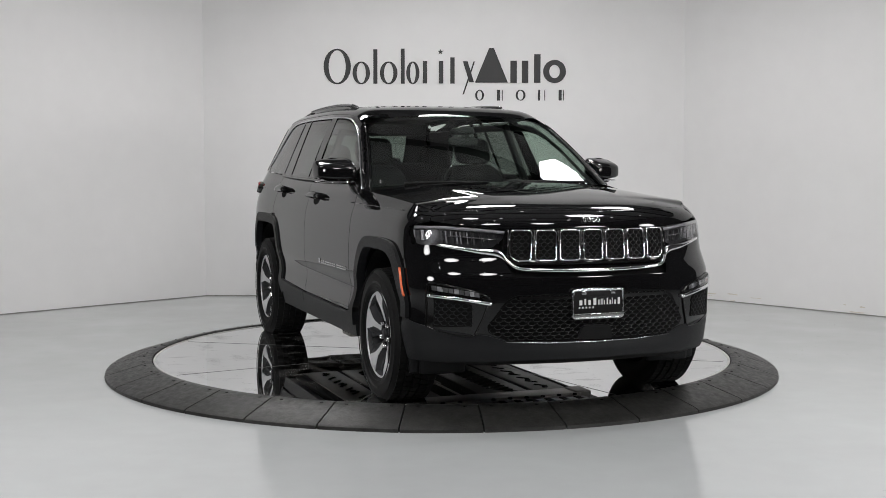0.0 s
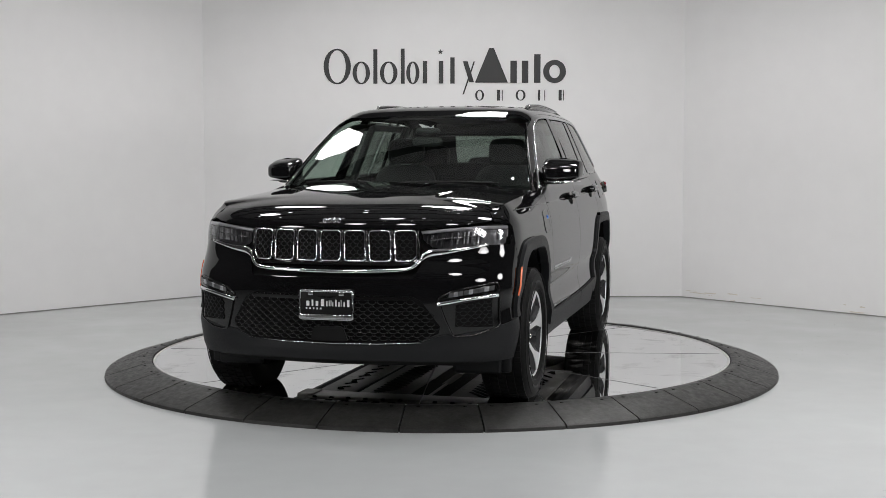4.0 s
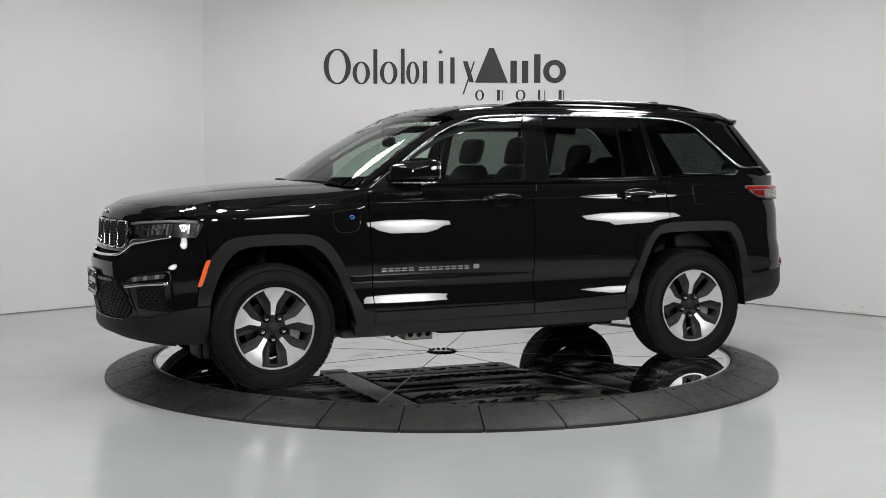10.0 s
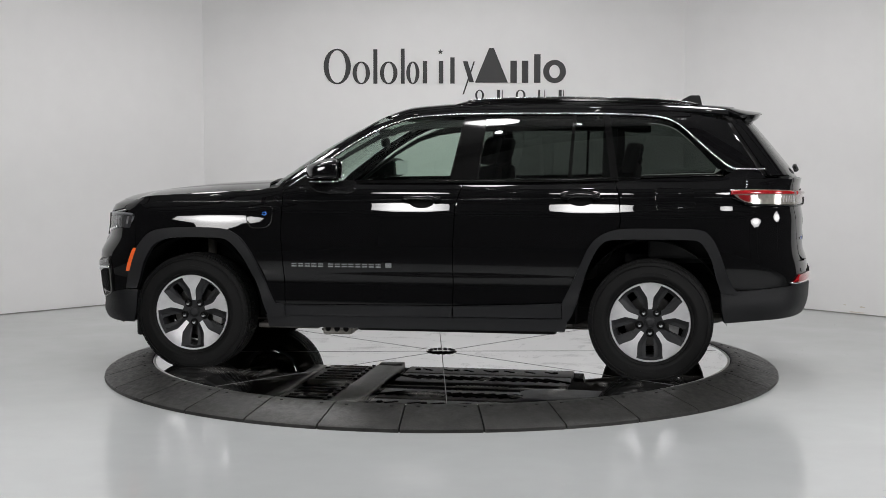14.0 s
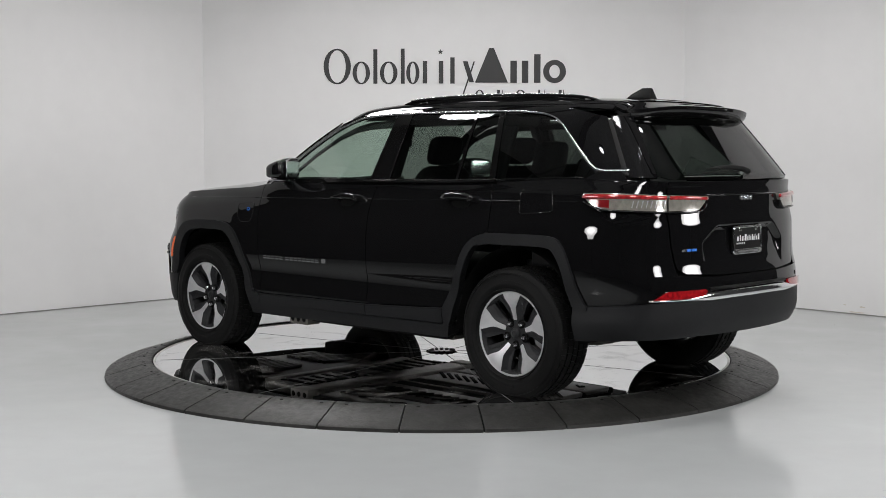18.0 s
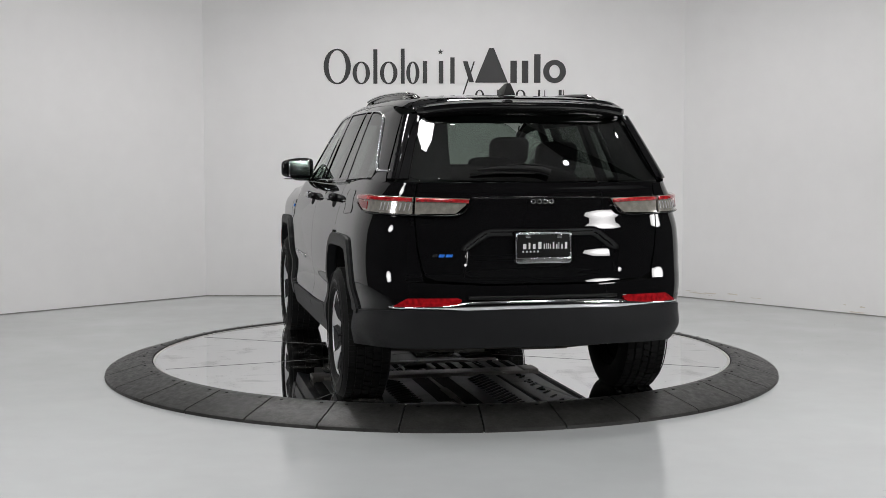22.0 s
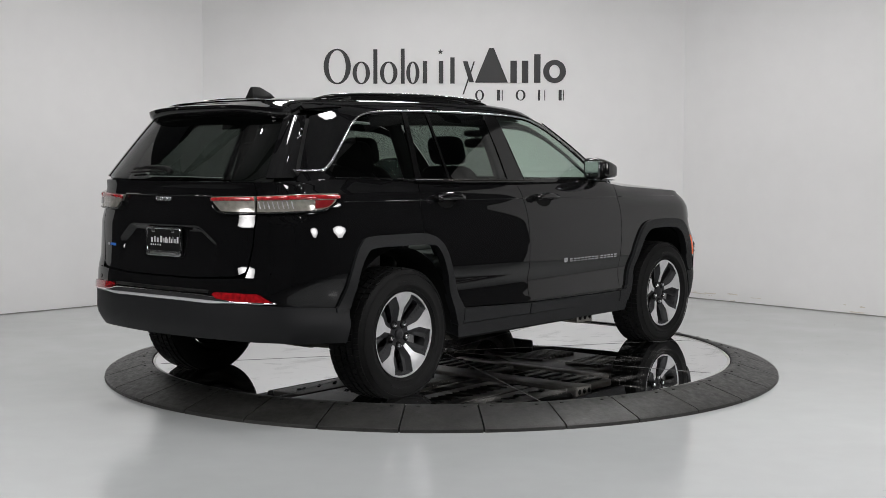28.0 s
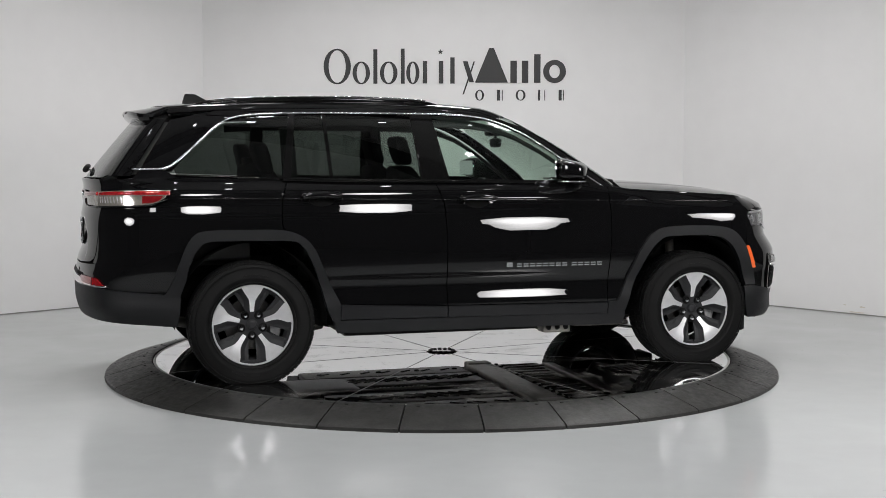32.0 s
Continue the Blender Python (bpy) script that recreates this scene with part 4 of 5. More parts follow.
# ---- the nose ----
grille = part("grille", sheet(on_nose(rounded([(-0.475, 0.805), (0.475, 0.805), (0.50, 0.90), (0.49, 0.992), (-0.49, 0.992), (-0.50, 0.90)], 0.03)), hull, 0.03, 0.02, 0.001), M_GLOSSBLACK, CAR, "gloss black grille with seven chrome-framed slots")
for k in range(-3, 4):
    y = 0.1345 * k
    corners = [(y - 0.056, 0.822), (y + 0.056, 0.822), (y + 0.056, 0.986), (y - 0.056, 0.986)]
    if k == 3:
        corners = [(y - 0.056, 0.822), (y + 0.028, 0.822), (y + 0.056, 0.86), (y + 0.058, 0.986), (y - 0.056, 0.986)]
    if k == -3:
        corners = [(y - 0.028, 0.822), (y + 0.056, 0.822), (y + 0.056, 0.986), (y - 0.058, 0.986), (y - 0.056, 0.86)]
    slot = on_nose(rounded(corners, 0.022))
    sl = part("grille_slot", sheet(slot, hull, 0.03, 0.0, 0.003), M_LINER, grille)
    part("slot_mesh", hexmesh(on_nose([(y - 0.048, 0.835), (y + 0.048, 0.835), (y + 0.048, 0.976), (y - 0.048, 0.976)]), hull, 0.038, 0.025, 0.008, 0.13), M_MESH, sl)
    part("slot_frame", ribbon(slot, hull, 0.0075, 0.009, 0.008, True), M_CHROME, sl, "chrome slot frame")
for y in (-0.47, -0.335, -0.2, -0.067, 0.067, 0.2, 0.335, 0.47):
    part("grille_bar", ribbon(on_nose([(y, 0.83), (y, 0.9), (y, 0.985)]), hull, 0.012, 0.008, 0.012), M_GLOSSBLACK, grille)
low = on_nose([(0.0, 0.772), (0.25, 0.776), (0.40, 0.784), (0.45, 0.805), (0.485, 0.845), (0.53, 0.868), (0.62, 0.877), (0.72, 0.892), (0.80, 0.907)])
part("grille_trim", ribbon([p for p in flow(mirror_line(low), 4)], hull, lambda t: 0.016 + 0.022 * math.exp(-((abs(2 * t - 1) - 0.62) / 0.16) ** 2), 0.004, 0.010), M_CHROME, CAR, "chrome strip under grille and headlights")
for k in range(4):
    part("hood_badge", ribbon([(q[0] + SF(0.042 - 0.028 * k), q[1]) for q in [(0.009 * math.cos(t), 1.036 + 0.010 * math.sin(t)) for t in np.linspace(0, 2 * math.pi, 13)[:-1]]], hull, 0.004, 0.003, 0.004, True), M_SATIN, CAR, "small satin chrome badge")
for s in (1, -1):
    hl = on_nose([(0.475, 0.958), (0.475, 0.985), (0.62, 1.0), (0.79, 1.012)]) + on_side([(1.965, 1.008), (1.925, 0.995), (1.985, 0.912), (2.03, 0.903)]) + on_nose([(0.79, 0.908), (0.60, 0.885), (0.545, 0.898)])
    hl = [(s * a, b) for a, b in hl]
    lamp = part("headlight", sheet(hl, hull, 0.03, 0.02, -0.028), M_HOUSING, CAR, "slim LED headlight with a smoky clear lens")
    # slanted slivers and two lens cups behind the cover
    for k in range(17):
        y0 = 0.515 + 0.0165 * k
        low, high = 0.915 - 0.012 * math.exp(-((y0 - 0.60) / 0.04) ** 2), 0.962 + 0.085 * (y0 - 0.515)
        w, m = (0.0055, M_LAMP) if k % 3 == 0 else ((0.010, M_CLEAR) if k % 3 == 1 else (0.0035, M_LAMP))
        if m == M_LAMP and y0 < 0.65:
            m = M_HOUSING
        if k % 4 == 2:
            low = 0.5 * (low + high) + 0.006
        part("reflector", sheet([(s * a, b) for a, b in on_nose([(y0, low), (y0 + w, low), (y0 + w + 0.16 * (high - low), high), (y0 + 0.16 * (high - low), high)])], hull, 0.02, 0.012, -0.014), m, lamp, "faceted lamp reflector", False)
    part("reflector_shelf", ribbon([(s * a, b) for a, b in on_nose([(0.53, 0.936), (0.64, 0.945), (0.77, 0.955)])], hull, 0.007, -0.010, 0.008), M_CLEAR, lamp)
    for x0, x1, z0, z1, m in ((2.05, 2.035, 0.93, 0.985, M_LAMP), (2.022, 1.99, 0.932, 0.982, M_CLEAR), (1.982, 1.972, 0.945, 0.985, M_LAMP)):
        part("reflector", sheet([(s * a, b) for a, b in on_side([(x0, z0), (x1, z0), (x1 - 0.015, z1), (x0 - 0.015, z1)])], hull, 0.02, 0.012, -0.014), m, lamp, "faceted lamp reflector", False)
    part("light_bar", ribbon([(s * a, b) for a, b in on_nose([(0.49, 0.975), (0.62, 0.988), (0.78, 1.0)]) + on_side([(1.97, 0.998)])], hull, 0.017, -0.008, 0.006), M_LAMPBAR, lamp, "slim running light bar")
    part("lens", sheet(hl, hull, 0.03, 0.004, 0.003), G_LENS, lamp, "clear headlight lens")
    # fog pod
    pod = [(0.835, 0.712), (0.70, 0.690), (0.60, 0.665), (0.545, 0.635), (0.575, 0.52), (0.605, 0.43), (0.72, 0.435), (0.835, 0.475)]
    pd = part("fog_pod", sheet([(s * a, b) for a, b in on_nose(rounded(pod, 0.02))], hull, 0.03, 0.012, 0.006), M_GLOSSBLACK, CAR, "gloss black fog lamp surround")
    part("pod_rim", ribbon([(s * a, b) for a, b in on_nose(rounded([(u - 0.004 if u > 0.7 else u + 0.006, v) for u, v in pod], 0.02))], hull, 0.010, 0.006, 0.007, True), M_GLOSSBLACK, pd)
    part("pod_mesh", hexmesh([(s * a, b) for a, b in on_nose([(0.80, 0.628), (0.64, 0.596), (0.628, 0.49), (0.795, 0.48)])], hull, 0.044, 0.025, 0.012, 0.14), M_CLAD, pd)
    part("pod_backing", sheet([(s * a, b) for a, b in on_nose([(0.805, 0.635), (0.635, 0.60), (0.625, 0.485), (0.80, 0.475)])], hull, 0.03, 0.0, 0.0085), M_LINER, pd)
    part("fog_lamp_housing", sheet([(s * a, b) for a, b in on_nose(rounded([(0.825, 0.70), (0.60, 0.658), (0.575, 0.634), (0.64, 0.636), (0.825, 0.662)], 0.01))], hull, 0.02, 0.008, 0.009), M_GLOSSBLACK, pd)
    for k in range(9):
        y = 0.612 + 0.0235 * k
        z = 0.646 + (y - 0.6) * 0.155
        part("fog_lamp_cell", sheet([(s * a, b) for a, b in on_nose(rounded([(y - 0.012, z - 0.009), (y + 0.009, z - 0.006), (y + 0.012, z + 0.018), (y - 0.009, z + 0.015)], 0.003))], hull, 0.02, 0.005, 0.011 + 0.002 * (k % 2)), (M_CLEAR, M_LAMP, M_CLEAR)[k % 3], pd, "bright fog lamp cell")
    part("fog_lamp_lens", sheet([(s * a, b) for a, b in on_nose(rounded([(0.825, 0.70), (0.60, 0.658), (0.575, 0.634), (0.64, 0.636), (0.825, 0.662)], 0.01))], hull, 0.02, 0.003, 0.018), G_LENS, pd, "clear fog lamp lens")
    part("pod_trim", ribbon([(s * a, b) for a, b in flow(on_nose([(0.825, 0.642), (0.72, 0.633), (0.62, 0.619), (0.545, 0.606)]), 5)], hull, 0.020, 0.012, 0.012), M_CHROME, pd, "chrome fog lamp strip")
    part("air_flap", box(1.90, 1.925, s * 0.70 - 0.135, s * 0.70 + 0.135, 0.185, 0.33, 0.02), M_CLAD, CAR, "black rubber air deflector")
    part("flap_edge", box(1.86, 1.905, s * 0.845 - 0.04, s * 0.845 + 0.04, 0.19, 0.40, 0.02), M_CLAD, CAR)
lg = [(0.0, 0.655), (0.25, 0.654), (0.43, 0.646), (0.475, 0.62), (0.555, 0.485), (0.545, 0.45), (0.46, 0.408), (0.25, 0.398), (0.0, 0.396)]
lgp = on_nose(lg) + [(-a, b) for a, b in on_nose(lg)[1:-1][::-1]]
lower = part("lower_grille", sheet(lgp, hull, 0.03, 0.004, 0.004), M_LINER, CAR, "black honeycomb lower grille")
part("lower_mesh", hexmesh([(a * 0.985, 0.526 + (b - 0.526) * 0.94) for a, b in lgp], hull, 0.048, 0.026, 0.011, 0.12), M_MESH, lower)
part("lower_lip", ribbon(on_nose([(-0.46, 0.402), (-0.25, 0.392), (0.0, 0.390), (0.25, 0.392), (0.46, 0.402)]), hull, 0.007, 0.012, 0.006), M_SATIN, lower, "thin bright lip")
part("chin_lip", sheet(mirror_line([(0.0, 0.31)] + on_nose([(0.3, 0.31), (0.6, 0.30), (0.78, 0.29)]))[::-1] + mirror_line([(0.0, 0.255)] + on_nose([(0.3, 0.255), (0.6, 0.25), (0.78, 0.245)])), hull, 0.03, 0.05, -0.02), M_BLACK, CAR)
part("radar_cover", sheet(on_nose(rounded([(-0.10, 0.405), (0.10, 0.405), (0.078, 0.485), (-0.078, 0.485)], 0.018)), hull, 0.03, 0.012, 0.02), M_BLACK, lower)
part("upper_slit", sheet(on_nose([(-0.41, 0.628), (0.41, 0.628), (0.42, 0.645), (-0.42, 0.645)]), hull, 0.03, 0.006, 0.017), M_GLOSSBLACK, lower)


def plate(x, y, z0, z1, facing, parent, frame_mat, label):
    """A dealer plate: dark panel, frame with two tabs, and plain light bars where its lettering is."""
    def at(u, v, d=0.0):
        return (x + facing * d, y + u * facing * -1, v)
    p = part("plate", box(min(x, x + facing * 0.012), max(x, x + facing * 0.012), y - 0.15, y + 0.15, z0 + 0.006, z1 - 0.006, 0.004), M_BLACK, parent, label)
    zc, hh = (z0 + z1) / 2, (z1 - z0) / 2
    ringpts = rounded([(-0.147, z0 + 0.006), (0.147, z0 + 0.006), (0.147, z1 - 0.006), (-0.147, z1 - 0.006)], 0.018)
    part("plate_frame", tube([at(u, v, 0.013) for u, v in ringpts], 0.0075, 8, True), frame_mat, p, "silver plate frame")
    part("frame_band", box(*sorted((x + facing * 0.010, x + facing * 0.020)), y - 0.146, y + 0.146, z0 + 0.006, z0 + 0.030, 0.003), frame_mat, p)
    for u in (-0.085, 0.085):
        part("frame_tab", box(*sorted((x + facing * 0.010, x + facing * 0.020)), y + u - 0.014, y + u + 0.014, z1 - 0.030, z1 - 0.008, 0.004), frame_mat, p)
    # light and heavy bars stand for the lettering
    marks = [(-0.122, 0.020, 0.040), (-0.100, 0.012, 0.026), (-0.083, 0.005, 0.040), (-0.071, 0.012, 0.026), (-0.054, 0.012, 0.040), (-0.037, 0.006, 0.026), (-0.027, 0.005, 0.036), (-0.017, 0.006, 0.034), (-0.004, 0.010, 0.030),
             (0.020, 0.026, 0.042), (0.051, 0.022, 0.030), (0.076, 0.014, 0.038), (0.102, 0.026, 0.030)]
    for u, w, h in marks:
        zb, w, h = zc - 0.006, 0.62 * w, 0.86 * h
        part("plate_mark", box(*sorted((x + facing * 0.012, x + facing * 0.0145)), y - facing * u - w / 2, y - facing * u + w / 2, zb, zb + h), M_WHITE, p, "", False)
    for u in (0.03, 0.05, 0.07, 0.09, 0.11):
        part("plate_mark", box(*sorted((x + facing * 0.012, x + facing * 0.0145)), y - facing * u - 0.0035, y - facing * u + 0.0035, zc - 0.024, zc - 0.015), M_WHITE, p, "", False)
    part("band_mark", box(*sorted((x + facing * 0.019, x + facing * 0.0215)), y - 0.11, y + 0.11, z0 + 0.013, z0 + 0.021), M_SEAM, p, "", False)
    return p


plate(2.394, -0.002, 0.518, 0.678, 1, CAR, M_SATIN, "dark dealer plate in a silver frame")

# ---- the sides ----
for s in (1, -1):
    def side_place(x, z, s=s):
        p = cabin_side(x, z)
        return (p[0], s * p[1], p[2])

    def hull_place(a, z, s=s):
        p = hull(a, z)
        return (p[0], s * p[1], p[2])
    part("window_trim", ribbon(DLO[:75], side_place, lambda t: 0.009 + 0.007 * ease((t - 0.72) / 0.2), 0.005, 0.006), M_SATIN, CAR, "satin chrome strip round the side windows")
    part("window_trim", ribbon([(x, z) for x, z in DLO[74:]], side_place, 0.010, 0.005, 0.006), M_SATIN, CAR, "satin chrome strip round the side windows")
    part("belt_trim", ribbon([(x, BELT(x) + 0.006) for x in np.linspace(-0.1, -1.90, 20)], side_place, 0.0045, 0.009, 0.003), M_GLOSSBLACK, CAR)
    part("screen_trim", ribbon([(screen_side(z, -0.004), z) for z in np.linspace(1.19, 1.60, 12)], side_place, 0.005, 0.003, 0.004), M_GLOSSBLACK, CAR, "gloss black strip along the windscreen pillar")
    part("door_seam_trim", ribbon([(-0.283, 1.64), (-0.25, 1.43), (-0.205, 1.225)], side_place, 0.003, 0.005, 0.002), M_GLOSSBLACK, CAR)
    part("door_seam_trim", ribbon([(-0.416, 1.64), (-0.40, 1.43), (-0.386, 1.225)], side_place, 0.003, 0.005, 0.002), M_GLOSSBLACK, CAR)
    # door handles, each over a flat matt black oval that paints its cup's shade
    for x0, x1, z in ((0.085, -0.15, 1.106), (-0.915, -1.155, 1.125)):
        h = empty("door_handle")
        h.parent = CAR
        part("handle_bar", ribbon([(SX(x0 + (x1 - x0) * k / 8), z + 0.008 * math.sin(math.pi * k / 8)) for k in range(9)], hull_place, lambda t: 0.030 + 0.010 * math.sin(math.pi * t), 0.040, 0.020), M_PAINT, h)
        for k in (0.06, 0.80):
            part("handle_mount", sheet(on_side(rounded([(x0 + (x1 - x0) * k, z - 0.018), (x0 + (x1 - x0) * (k + 0.16), z - 0.022), (x0 + (x1 - x0) * (k + 0.16), z + 0.024), (x0 + (x1 - x0) * k, z + 0.024)], 0.010)), hull_place, 0.02, 0.04, 0.036), M_PAINT, h)
        xm = (x0 + x1) / 2
        part("cup_shade_oval", sheet(on_side([(xm + 0.082 * math.cos(a), z - 0.014 + 0.042 * math.sin(a)) for a in np.linspace(0, 2 * math.pi, 25)[:-1]]), hull_place, 0.02, 0.002, 0.0015), M_LINER, h)
    part("side_reflector", sheet(on_side(rounded([(1.902, 0.775), (1.876, 0.775), (1.930, 0.628), (1.956, 0.628)], 0.008)), hull_place, 0.02, 0.004, 0.0225), M_AMBER, CAR, "amber side reflector")
    # the crease along the shoulder, panel by panel
    for x0, x1 in ((1.76, 0.89), (0.876, -0.245), (-0.257, -1.26), (-1.278, -1.90)):
        part("body_crease", ribbon([(SX(x0 + (x1 - x0) * k / 12), 1.103 - 0.0135 * (x0 + (x1 - x0) * k / 12)) for k in range(13)], hull_place, 0.006, -0.0008, 0.0024), M_PAINT, CAR)
    # plain bars stand for the door lettering
    for k in range(13):
        x0 = 0.815 - k * 0.0445 - (0.022 if k > 4 else 0)
        for dz in (0.0, 0.0145):
            part("door_badge", sheet(on_side([(x0, 0.671 + dz), (x0 - 0.034, 0.671 + dz), (x0 - 0.034, 0.6785 + dz), (x0, 0.6785 + dz)]), hull_place, 0.05, 0.003, 0.003), M_SATIN, CAR)
    part("door_badge", sheet(on_side([(0.195, 0.671), (0.155, 0.671), (0.155, 0.70), (0.195, 0.70)]), hull_place, 0.05, 0.003, 0.003), M_SATIN, CAR)
    # mirrors
    mir = empty("door_mirror")
    mir.parent = CAR
    def nose_taper(x, y, z):
        f = (1 + x) / 2
        return (x * (1 - 0.18 * max(0, s * y)) - 0.40 * s * y, y * (1 - 0.10 * f), ((z + 1) * (1 - 0.40 * f ** 1.6) - 1 + 0.12 * f) * (1 - 0.22 * max(0, s * y)) - 0.04 * max(0, s * y))
    part("mirror_cap", pebble((0.595, s * 0.948, 1.294), (0.108, 0.124, 0.078), 0.36, 36, 20, nose_taper), M_PAINT, mir, "gloss black mirror cap")
    part("mirror_glass", pebble((0.488, s * 0.940, 1.292), (0.006, 0.078, 0.056), 0.22, 24, 10, lambda x, y, z: (x - 5.0 * s * y, y, z)), M_CHROME, mir, "mirror glass")
    part("mirror_strip", pebble((0.600, s * 0.946, 1.217), (0.098, 0.112, 0.0055), 0.6, 24, 8, lambda x, y, z: (x - 0.5 * s * y, y, z)), M_CHROME, mir, "chrome strip under the mirror")
    part("mirror_foot", pebble((0.640, s * 0.885, 1.212), (0.045, 0.085, 0.012), 0.7, 20, 8), M_GLOSSBLACK, mir)
    # roof rails
    rail = empty("roof_rail")
    rail.parent = CAR
    top = spline([(-0.165, 1.700), (-0.26, 1.728), (-0.40, 1.741), (-0.8, 1.751), (-1.2, 1.745), (-1.5, 1.733), (-1.70, 1.716), (-1.80, 1.690)])
    rx = [float(v) for v in np.linspace(-0.165, -1.80, 30)]
    part("rail_bar", tube([(x, s * (0.55 + 0.02 * (x + 0.17)), top(x) + 0.000) for x in rx], [0.008 + 0.010 * ease(min(i, 29 - i) / 4) for i in range(30)], 10, flat=0.62), M_GLOSSBLACK, rail)
    part("rail_strip", tube([(x, s * (0.565 + 0.02 * (x + 0.17)), top(x) + 0.008) for x in rx if -1.60 < x < -0.26], 0.007, 8, flat=0.6), M_SATIN, rail, "thin bright strip on the roof rail")
    web = [x for x in rx if -1.74 < x < -0.2]
    part("rail_web", prism([(x, roof_top(x, 0.55)[2] - 0.012) for x in web] + [(x, top(x) - 0.006) for x in web[::-1]], s * 0.545 - 0.006, s * 0.545 + 0.006, 0.001), M_GLOSSBLACK, rail)
    for x0, x1 in ((-0.17, -0.42), (-1.50, -1.79)):
        part("rail_foot", prism([(x0, roof_top(x0, 0.54)[2] - 0.01), (x1, roof_top(x1, 0.54)[2] - 0.01), (x1, top(x1) - 0.008), ((x0 + x1) / 2, top((x0 + x1) / 2) - 0.010), (x0, top(x0) - 0.008)], s * 0.54 - 0.020, s * 0.54 + 0.020, 0.006), M_GLOSSBLACK, rail)
# charge flap on the left fender, fuel flap on the left quarter
for poly, name in (([(1.12, 1.045), (0.945, 1.055), (0.95, 0.95), (0.985, 0.918), (1.085, 0.915), (1.12, 0.96)], "charge_flap"), ([(-1.49, 1.185), (-1.715, 1.185), (-1.74, 1.065), (-1.50, 1.048)], "fuel_flap")):
    flap = part(name, sheet(on_side(rounded(poly, 0.025)), hull, 0.03, 0.003, 0.0022), M_PAINT, CAR)
    part("flap_gap", ribbon(on_side(rounded(poly, 0.025)), hull, 0.0038, 0.0022, 0.0012, True), M_GLOSSBLACK, flap)
part("flap_badge", ribbon(on_side([(1.0 + 0.014 * math.cos(a), 1.008 + 0.009 * math.sin(a)) for a in np.linspace(0.4, 6.0, 16)]), hull, 0.005, 0.004, 0.003), M_BLUE, CAR, "small blue badge")

# ---- the tail ----
for s in (1, -1):
    def tail_place(a, z, s=s):
        p = hull(a, z)
        return (p[0], s * p[1], p[2])
    out = [(SX(-1.945), 1.166), (SX(-2.1), 1.168), (SR(0.70), 1.166), (SR(0.675), 1.165), (SR(0.675), 1.078), (SR(0.74), 1.078), (SX(-2.10), 1.085), (SX(-2.04), 1.10), (SX(-1.985), 1.128)]
    inn = [(SR(0.662), 1.165), (SR(0.39), 1.158), (SR(0.41), 1.125), (SR(0.46), 1.080), (SR(0.662), 1.078)]
    for poly, strip in ((out, [(SX(-1.95), 1.151), (SX(-2.15), 1.152), (SR(0.74), 1.152), (SR(0.678), 1.151)]), (inn, [(SR(0.658), 1.151), (SR(0.52), 1.149), (SR(0.395), 1.144)])):
        tl = part("tail_light", sheet(poly, tail_place, 0.03, 0.034, 0.020), M_TAILCLEAR, CAR, "slim tail light with a red upper strip")
        part("red_strip", ribbon(flow(strip, 6), tail_place, 0.021, 0.0245, 0.008), M_RED, tl, "red light strip")
    for k in range(8):
        u = SR(0.695) - 0.026 * k
        part("tail_facet", sheet([(u, 1.096), (u + 0.006, 1.096), (u + 0.016, 1.135), (u + 0.010, 1.135)], tail_place, 0.03, 0.004, 0.0235), M_LAMP, CAR)
    part("tail_lens", sheet([(SX(-1.995), 1.137), (SX(-2.135), 1.137), (SX(-2.135), 1.094), (SX(-2.06), 1.101), (SX(-2.015), 1.118)], tail_place, 0.03, 0.006, 0.025), M_DEEPRED, CAR, "deep red lens")
    part("tail_edge", ribbon(flow([(SX(-1.96), 1.125), (SX(-2.04), 1.096), (SX(-2.10), 1.080), (SR(0.72), 1.073), (SR(0.46), 1.072), (SR(0.40), 1.118)], 5), tail_place, 0.010, 0.016, 0.014), M_GLOSSBLACK, CAR)
    rf = [(SR(0.775), 0.604), (SR(0.70), 0.648), (SR(0.45), 0.650), (SR(0.43), 0.638), (SR(0.475), 0.606)]
    part("rear_reflector", sheet(rounded(rf, 0.012), tail_place, 0.02, 0.012, 0.014), M_RED, CAR, "red rear reflector")
    for y in (0.64, 0.27):
        part("parking_sensor", sheet([(SR(y) + 0.012 * math.cos(a), 0.672 + 0.012 * math.sin(a)) for a in np.linspace(0, 6.28, 13)[:-1]], tail_place, 0.02, 0.004, 0.003), M_GLOSSBLACK, CAR)
half = [(SR(0.79), 0.600), (SR(0.65), 0.601), (SR(0.5), 0.604), (SR(0.38), 0.609), (SR(0.2), 0.613), (S_END, 0.614)]
line = flow(half + [(2 * S_END - a, b) for a, b in half[:-1][::-1]], 6)
part("bumper_trim", ribbon(line, hull, lambda t: 0.013 + 0.034 * ease((0.78 - abs(2 * t - 1)) / 0.40), 0.008, 0.010), M_CHROME, CAR, "chrome strip across the rear bumper")
part("step_pad", ribbon(on_tail([(0.40, 0.650), (0.2, 0.651), (0.0, 0.651), (-0.2, 0.651), (-0.40, 0.650)]), hull, 0.018, 0.008, 0.006), M_BLACK, CAR, "ribbed black step pad")
plate(-2.426, -0.004, 0.822, 0.984, -1, CAR, M_SATIN, "dark dealer plate in a polished silver frame")
for k in range(4):
    part("tail_badge", ribbon([(q[0] + SR(0.050 - 0.033 * k), q[1]) for q in [(0.011 * math.cos(t), 1.143 + 0.011 * math.sin(t)) for t in np.linspace(0, 2 * math.pi, 13)[:-1]]], hull, 0.005, 0.004, 0.005, True), M_SATIN, CAR, "satin chrome badge")
